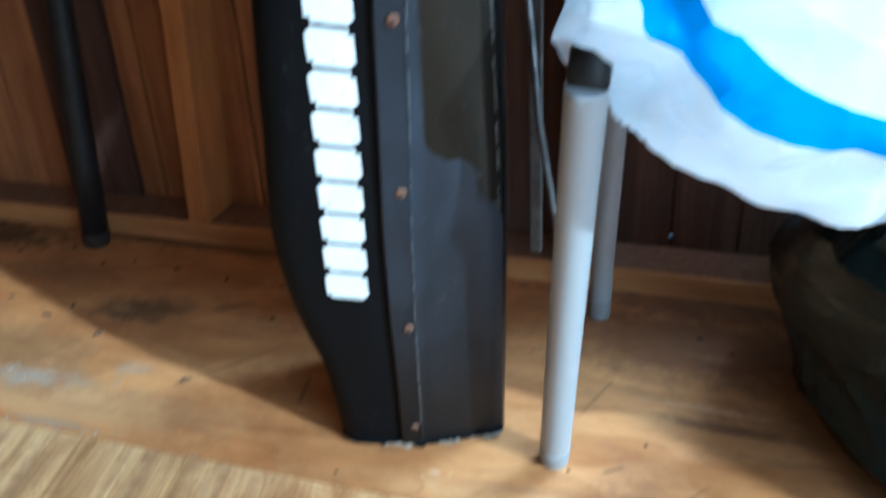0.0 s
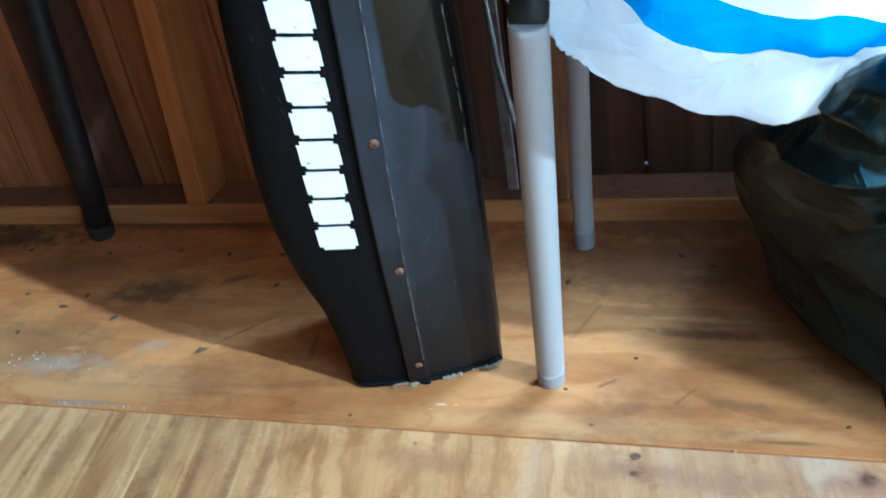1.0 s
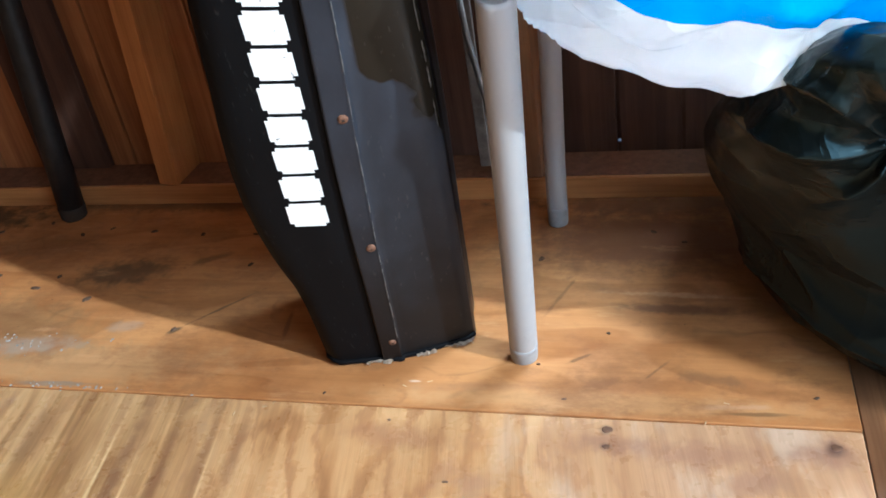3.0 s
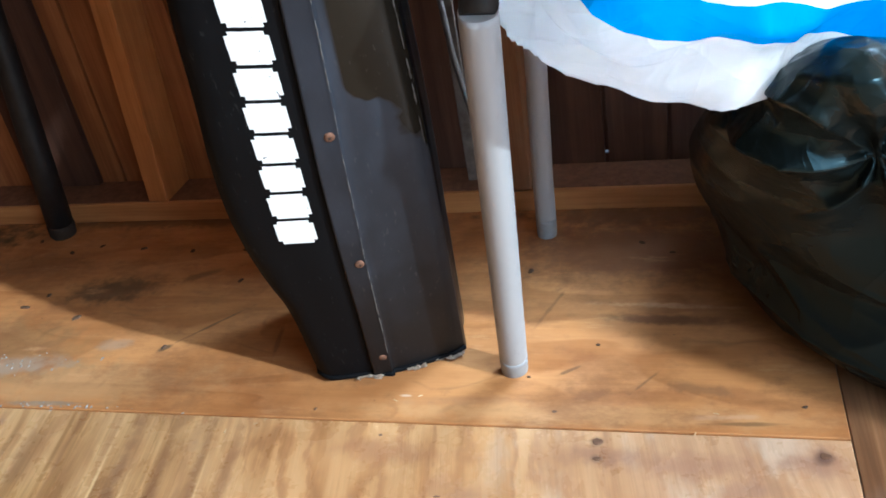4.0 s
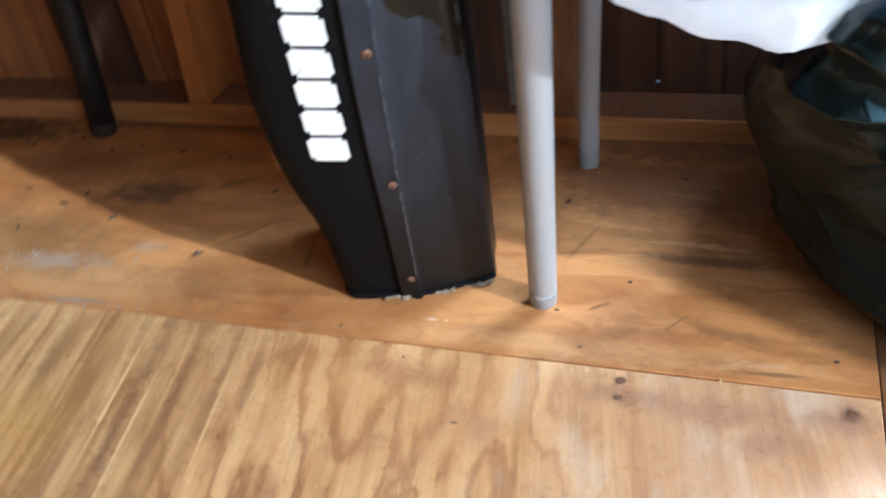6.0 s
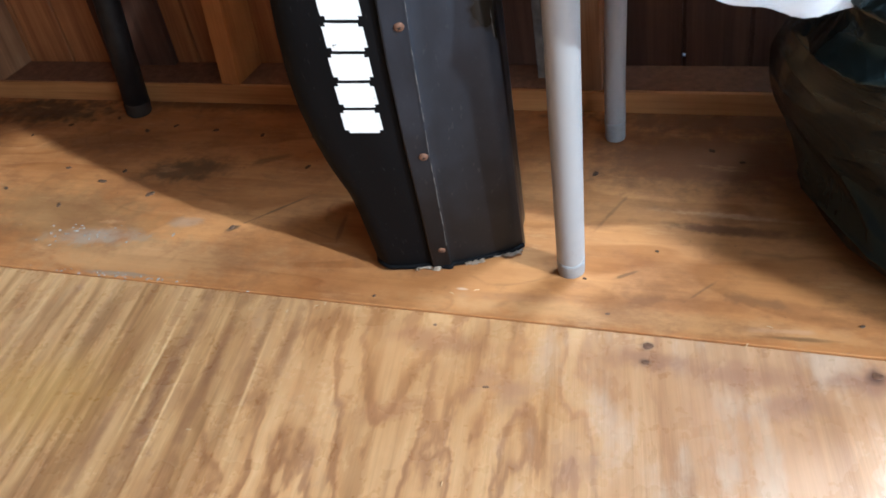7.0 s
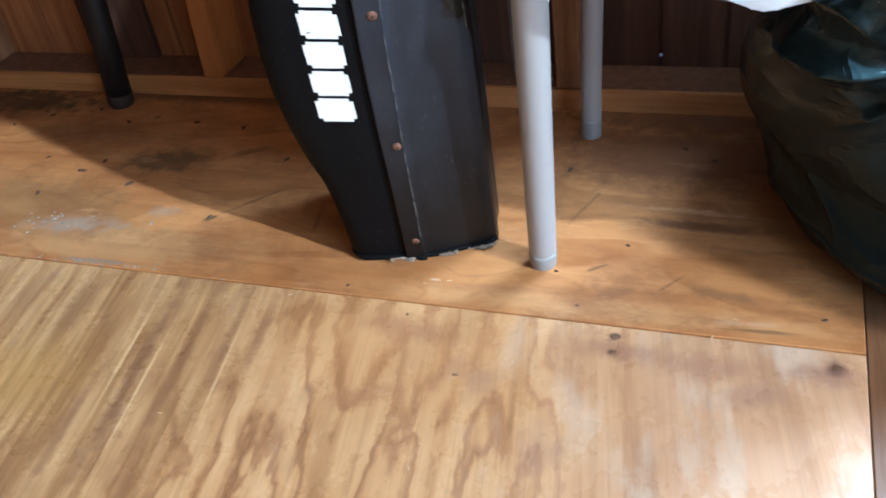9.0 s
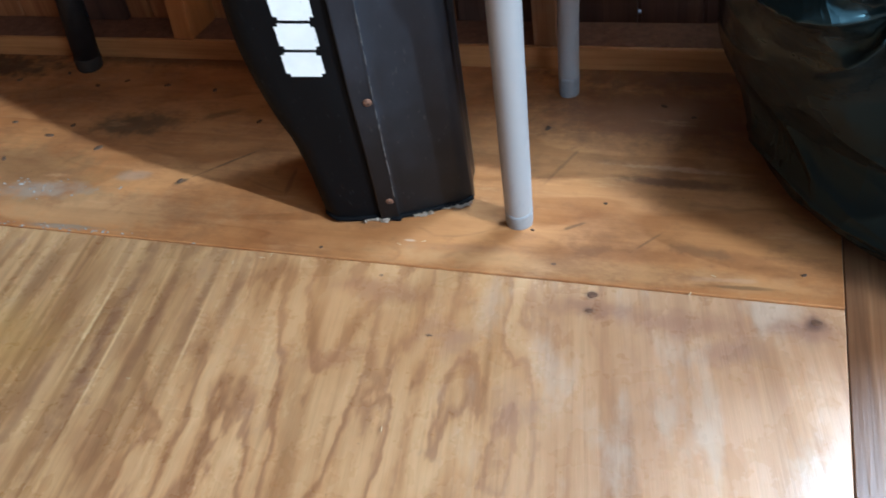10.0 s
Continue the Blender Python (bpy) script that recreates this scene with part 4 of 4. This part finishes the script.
# ---- black rubbish bag ----
def build_black_bag():
    bag = thing("rubbish_bag", "full shiny black plastic rubbish bag slumped on the floor", "rubbish bag", (0.62, 0.20, 0.0))
    # height, centre x, centre y, half width of the slumped body and its neck
    body = [(0.0, 0.575, 0.21, 0.25), (0.012, 0.57, 0.205, 0.286), (0.05, 0.563, 0.202, 0.313), (0.10, 0.552, 0.198, 0.313), (0.15, 0.506, 0.184, 0.292), (0.20, 0.467, 0.152, 0.262), (0.25, 0.442, 0.100, 0.228),
            (0.30, 0.405, 0.03, 0.172), (0.36, 0.365, -0.045, 0.122), (0.41, 0.352, -0.105, 0.082), (0.437, 0.342, -0.140, 0.055), (0.456, 0.336, -0.150, 0.015)]
    zs = np.linspace(0.0, 0.456, 457)
    kernel = np.hanning(61)[1:-1] / np.hanning(61).sum()
    eased = {}
    for q in (1, 2, 3):
        raw = np.interp(zs, [b[0] for b in body], [b[q] for b in body])
        soft = np.convolve(np.pad(raw, 29, mode="reflect", reflect_type="odd"), kernel, mode="valid")
        keep = np.clip((zs - 0.01) / 0.04, 0, 1) * np.clip((0.450 - zs) / 0.03, 0, 1)
        eased[q] = raw * (1 - keep) + soft * keep
    knot = Vector((0.365, -0.165, 0.335))
    bm = bmesh.new()
    nz, na = 160, 300
    rows = []
    for i in range(nz + 1):
        s = i / nz
        z = 0.456 * (s ** 1.15)
        cx, cy, r = (float(np.interp(z, zs, eased[q])) for q in (1, 2, 3))
        c = Vector((cx, cy, z))
        tuck = curve_at([(0, 0.0), (0.2, 0.05), (0.26, 0.4), (0.30, 0.5), (0.36, 0.5), (0.42, 0.1)], z)
        row = []
        for j in range(na):
            a = math.tau * j / na
            p = c + Vector((math.cos(a), math.sin(a), 0)) * (r * (1 - tuck * max(0.0, 0.87 * math.cos(a) - 0.5 * math.sin(a)) ** 1.5))
            flat = curve_at([(0.03, 0.0), (0.12, 0.16), (0.26, 0.16), (0.34, 0.0)], z) * max(0.0, -0.5 * math.cos(a) - 0.87 * math.sin(a)) ** 2
            p -= Vector((math.cos(a), math.sin(a), 0)) * r * flat      # leans back where it faces the floor's open side
            nrm = Vector((math.cos(a), math.sin(a), 0.5 * (z - 0.2))).normalized()
            calm = 1.0 if z < 0.40 else 0.5
            d = 0.014 * noise.noise(p * 5.0) * calm
            ridge = 1 - abs(noise.noise(Vector((p.x * 7, p.y * 7, p.z * 12)) + Vector((4, 1, 7))))
            d += 0.005 * (ridge ** 6 - 0.25) * min(1, z / 0.03) * calm
            # slumped folds low down
            fold = 1 - abs(math.sin(z * 46 + 2.5 * noise.noise(p * 4.0) + a * 0.6))
            d += 0.006 * fold ** 5 * max(0.0, 1 - z / 0.15) * min(1, z / 0.015)
            # long creases sagging across the front
            aa = a - 1.5 * math.pi
            sag = (1 - abs(math.sin((z + 0.11 * aa) * 40 + 1.6 * noise.noise(p * 6.0)))) ** 5
            d += 0.010 * sag * math.exp(-(aa / 0.65) ** 2) * math.exp(-((z - 0.11) / 0.06) ** 2)
            # folds that gather towards the twisted neck
            rel = p - knot
            dist = rel.length
            side = nrm.cross(Vector((0, 0, 1))).normalized()
            ang = math.atan2(rel.z, rel.dot(side))
            fade = min(1.0, max(0.0, (0.452 - z) / 0.07))
            wob = 1.4 * noise.noise(p * 7.0)
            gather = (1 - abs(math.sin(ang * 3.5 + wob))) ** 1.5 - 0.35
            d += 0.024 * fade * gather * math.exp(-((dist - 0.085) / 0.085) ** 2)
            d -= 0.022 * math.exp(-(dist / 0.040) ** 2)
            d += 0.028 * fade * max(0.09, math.exp(-(dist / 0.16) ** 2)) * (facets(a / math.tau * 20 + 0.5 * noise.noise(p * 9.0), z / 0.052 + 0.5 * noise.noise(p * 8.0 + Vector((3, 3, 3))), 20) - 0.5) * min(1, z / 0.02)
            row.append(bm.verts.new(p + nrm * d * (0.4 if z < 0.008 else 1) - Vector((0.62, 0.20, 0.0)) + Vector((0, 0, max(0.0, 0.0 - (p.z + nrm.z * d))))))
        rows.append(row)
    split = int(nz * 0.70)
    for name, piece, label in (("body_film", rows[: split + 1], "taut slumped black film"), ("gathered_neck", rows[split:], "gathered glossy folds of the neck")):
        one = bmesh.new()
        new_rows = [[one.verts.new(v.co) for v in row] for row in piece]
        for a, b in zip(new_rows, new_rows[1:]):
            for j in range(na):
                one.faces.new((a[j], a[(j + 1) % na], b[(j + 1) % na], b[j])).smooth = True
        one.faces.new(list(reversed(new_rows[0])) if name == "body_film" else new_rows[-1])
        part(name, one, FILM_BLACK if name == "body_film" else FILM_NECK, bag, label)
    bm.free()
    return bag


build_black_bag()


# ---- white and blue carrier bag ----
def build_white_bag():
    centre = Vector((0.2450, -0.0545, 0.5968))
    bag = thing("plastic_bag", "stuffed white translucent plastic bag with a blue band", "plastic bag", centre)
    wx = Vector((0.9522, 0.2848, -0.1109)).normalized()
    wy = Vector((-0.0327, 0.4559, 0.8894))             # up the sloping front of the bundle
    wy = (wy - wx * wy.dot(wx)).normalized()
    wz = wx.cross(wy)                                  # out of its front
    rx, ry = 0.252, 0.196
    nr, na = 96, 240

    def at(i, j):
        th = math.pi * i / nr
        ph = math.tau * j / na
        x, y, z = math.sin(th) * math.cos(ph), math.sin(th) * math.sin(ph), math.cos(th)
        rz = 0.13 if z > 0 else 0.20
        press = max(0.0, x) * max(0.0, -y) + 0.35 * max(0.0, x) ** 2             # pressed in where it leans on the rubbish bag
        p = Vector((x * (rx if x < 0 else 0.32), y * (ry * (1 + 0.8 * max(0.0, x) ** 2) if y < 0 else 0.58), z * rz - 0.24 * press))
        edge = math.sin(th) ** 4
        q = Vector((x, y, z))
        d = 0.008 * noise.noise(q * 2.2)
        facet = Vector((math.cos(ph) * 2.4, math.sin(ph) * 2.4, th * 1.7))
        crump = 1 - abs(noise.noise(facet * 1.5))
        d += 0.006 * (crump ** 3 - 0.45) * edge
        d += 0.007 * (abs(((ph * 5.1 + 2.2 * noise.noise(facet)) % 1.0) - 0.5) - 0.25) * edge
        # the film hangs down to a corner
        tip = math.exp(-((ph - math.radians(270)) / 0.10) ** 2)
        d += (0.012 * tip) * edge
        # flat crumpled facets with sharp creases between them
        d += 0.026 * (facets(ph / math.tau * 26 + 0.3 * noise.noise(q * 4.0), th / math.pi * 13 + 0.3 * noise.noise(q * 3.0 + Vector((5, 5, 5))), 26) - 0.5) * (0.25 + 0.75 * edge)
        return p * (1 + d / 0.22)

    for name, mat, lo, hi, label in (("front_film", FILM_WHITE, 0, 19, "bright white film"), ("pale_band", FILM_PALE, 19, 26, "pale blue printed band"), ("blue_band", FILM_BLUE, 26, 33, "glossy blue printed band"), ("hanging_film", FILM_CLEAR, 33, 96, "thin crumpled white film")):
        bm = bmesh.new()
        rows = []
        for i in range(lo, hi + 1):
            rows.append([bm.verts.new(wx * p.x + wy * p.y + wz * p.z) for p in (at(max(i, 0.2), j) for j in range(na))])
        for a, b in zip(rows, rows[1:]):
            for j in range(na):
                bm.faces.new((a[j], b[j], b[(j + 1) % na], a[(j + 1) % na])).smooth = True
        part(name, bm, mat, bag, label)
    return bag


build_white_bag()


# ---- dark pole against the wall ----
def build_pole(at, top, label):
    pole = thing("black_pole", label, "pole", at, "poles along the wall")
    part("shaft", tube([top * s for s in (0.03, 0.2, 0.4, 0.6, 0.8, 1.0)], [0.0235, 0.0228, 0.0212, 0.0190, 0.0165, 0.0150], 24), BLACK_STEEL, pole)
    part("foot", tube([top * s for s in (0.0, 0.006, 0.03, 0.034)], [0.020, 0.0235, 0.0245, 0.0235], 24), SLOT, pole, "black rubber foot")
    return pole


build_pole((-0.898, 0.352, 0.0), Vector((0.095, -0.008, 0.80)), "black tapered pole leaning against the wall brace")
build_pole((-1.292, 0.345, 0.0), Vector((-0.300, -0.02, 0.62)), "short black pole leaning into the wall corner")


# ---- knots, nail heads and crumbs on the floor ----
def disc(rx, ry, h, seed, sides=14):
    rng = random.Random(seed)
    bm = bmesh.new()
    ks = [math.tau * j / sides for j in range(sides)]
    wob = [rng.uniform(0.82, 1.12) for _ in ks]
    low = [bm.verts.new((rx * w * math.cos(k), ry * w * math.sin(k), 0)) for k, w in zip(ks, wob)]
    high = [bm.verts.new((rx * 0.8 * w * math.cos(k), ry * 0.8 * w * math.sin(k), h)) for k, w in zip(ks, wob)]
    for j in range(sides):
        bm.faces.new((low[j], low[(j + 1) % sides], high[(j + 1) % sides], high[j]))
    bm.faces.new(high)
    return bm


for n, (x, y, rx, ry) in enumerate(((0.112, -0.120, 0.0075, 0.0070), (0.113, -0.146, 0.0055, 0.0045), (0.347, -0.128, 0.0070, 0.0065), (-0.143, -0.124, 0.003, 0.0025), (0.059, -0.075, 0.004, 0.003), (-0.053, -0.213, 0.005, 0.002))):
    kn = part("knot", disc(rx * 0.8, ry * 0.8, 0.0004, n), KNOT, floor, "small dark knot")
    kn.location = (x, y, -0.0009 if y < SEAM_Y else 0.0001)

crumbs = [(-0.824, 0.127, 0.010), (-0.518, 0.032, 0.006), (0.146, 0.293, 0.006), (-0.71, 0.10, 0.009), (-0.86, 0.055, 0.008), (-0.92, 0.16, 0.007), (-0.80, 0.16, 0.006), (-1.00, 0.09, 0.006), (-0.79, 0.31, 0.006),
          (-0.93, 0.33, 0.007), (-0.70, 0.30, 0.007), (-0.60, 0.29, 0.006), (-0.50, 0.29, 0.006), (-0.47, 0.20, 0.006), (-0.84, 0.29, 0.007), (-1.02, 0.30, 0.006), (-1.08, 0.26, 0.005), (0.19, 0.265, 0.005),
          (-0.01, 0.22, 0.007), (0.10, 0.05, 0.003), (-0.24, -0.085, 0.003), (-0.98, 0.02, 0.005), (0.335, -0.055, 0.0035), (-0.40, 0.25, 0.005), (0.02, -0.015, 0.003)]
for n, (x, y, r) in enumerate(crumbs):
    c = part("leaf_crumb", disc(r * 0.95, r * (0.45 + 0.07 * (n % 4)), 0.0015, 40 + n, 9), CRUMB, None)
    c.location, c.rotation_euler = (x, y, 0.0001), (0, 0, n * 1.3)
    tagged(c, "small dark dry leaf crumb on the plywood", "crumb", "crumbs on the floor")

rng = random.Random(9)
for n in range(9):
    x, y = ((-0.300, -0.108), (0.217, -0.104), (-0.11, -0.055), (-0.14, -0.065), (-0.37, -0.336), (-0.345, -0.13), (0.24, -0.07), (-0.31, -0.115), (-0.06, -0.35))[n]
    s = part("splinter", box((-0.0032, -0.0007, 0.0), (0.0032, 0.0007, 0.0008), 0.0004, 1), CHIP, None)
    s.location, s.rotation_euler = (x, y, 0.0002), (0, 0, rng.uniform(0, 3.14))
    tagged(s, "pale wood splinter lying on the plywood", "splinter", "splinters on the floor")

bm = bmesh.new()
for n in range(70):
    if n < 34:
        x, y = rng.gauss(-0.64, 0.08), rng.gauss(-0.098, 0.004)
    else:
        x, y = rng.gauss(-0.74, 0.06), rng.gauss(-0.015, 0.016)
    r = rng.uniform(0.0009, 0.0030)
    ks = sorted(rng.uniform(0, math.tau) for _ in range(5))
    vs = [bm.verts.new((x + r * math.cos(a), y + r * math.sin(a), 0.0003)) for a in ks]
    tp = bm.verts.new((x, y, 0.0015))
    for a, b in zip(vs, vs[1:] + vs[:1]):
        bm.faces.new((a, b, tp))
lint = part("dust_lint", bm, LINT, None)
tagged(lint, "pale grey dust and lint scattered along the seam", "dust", kind="stuff")
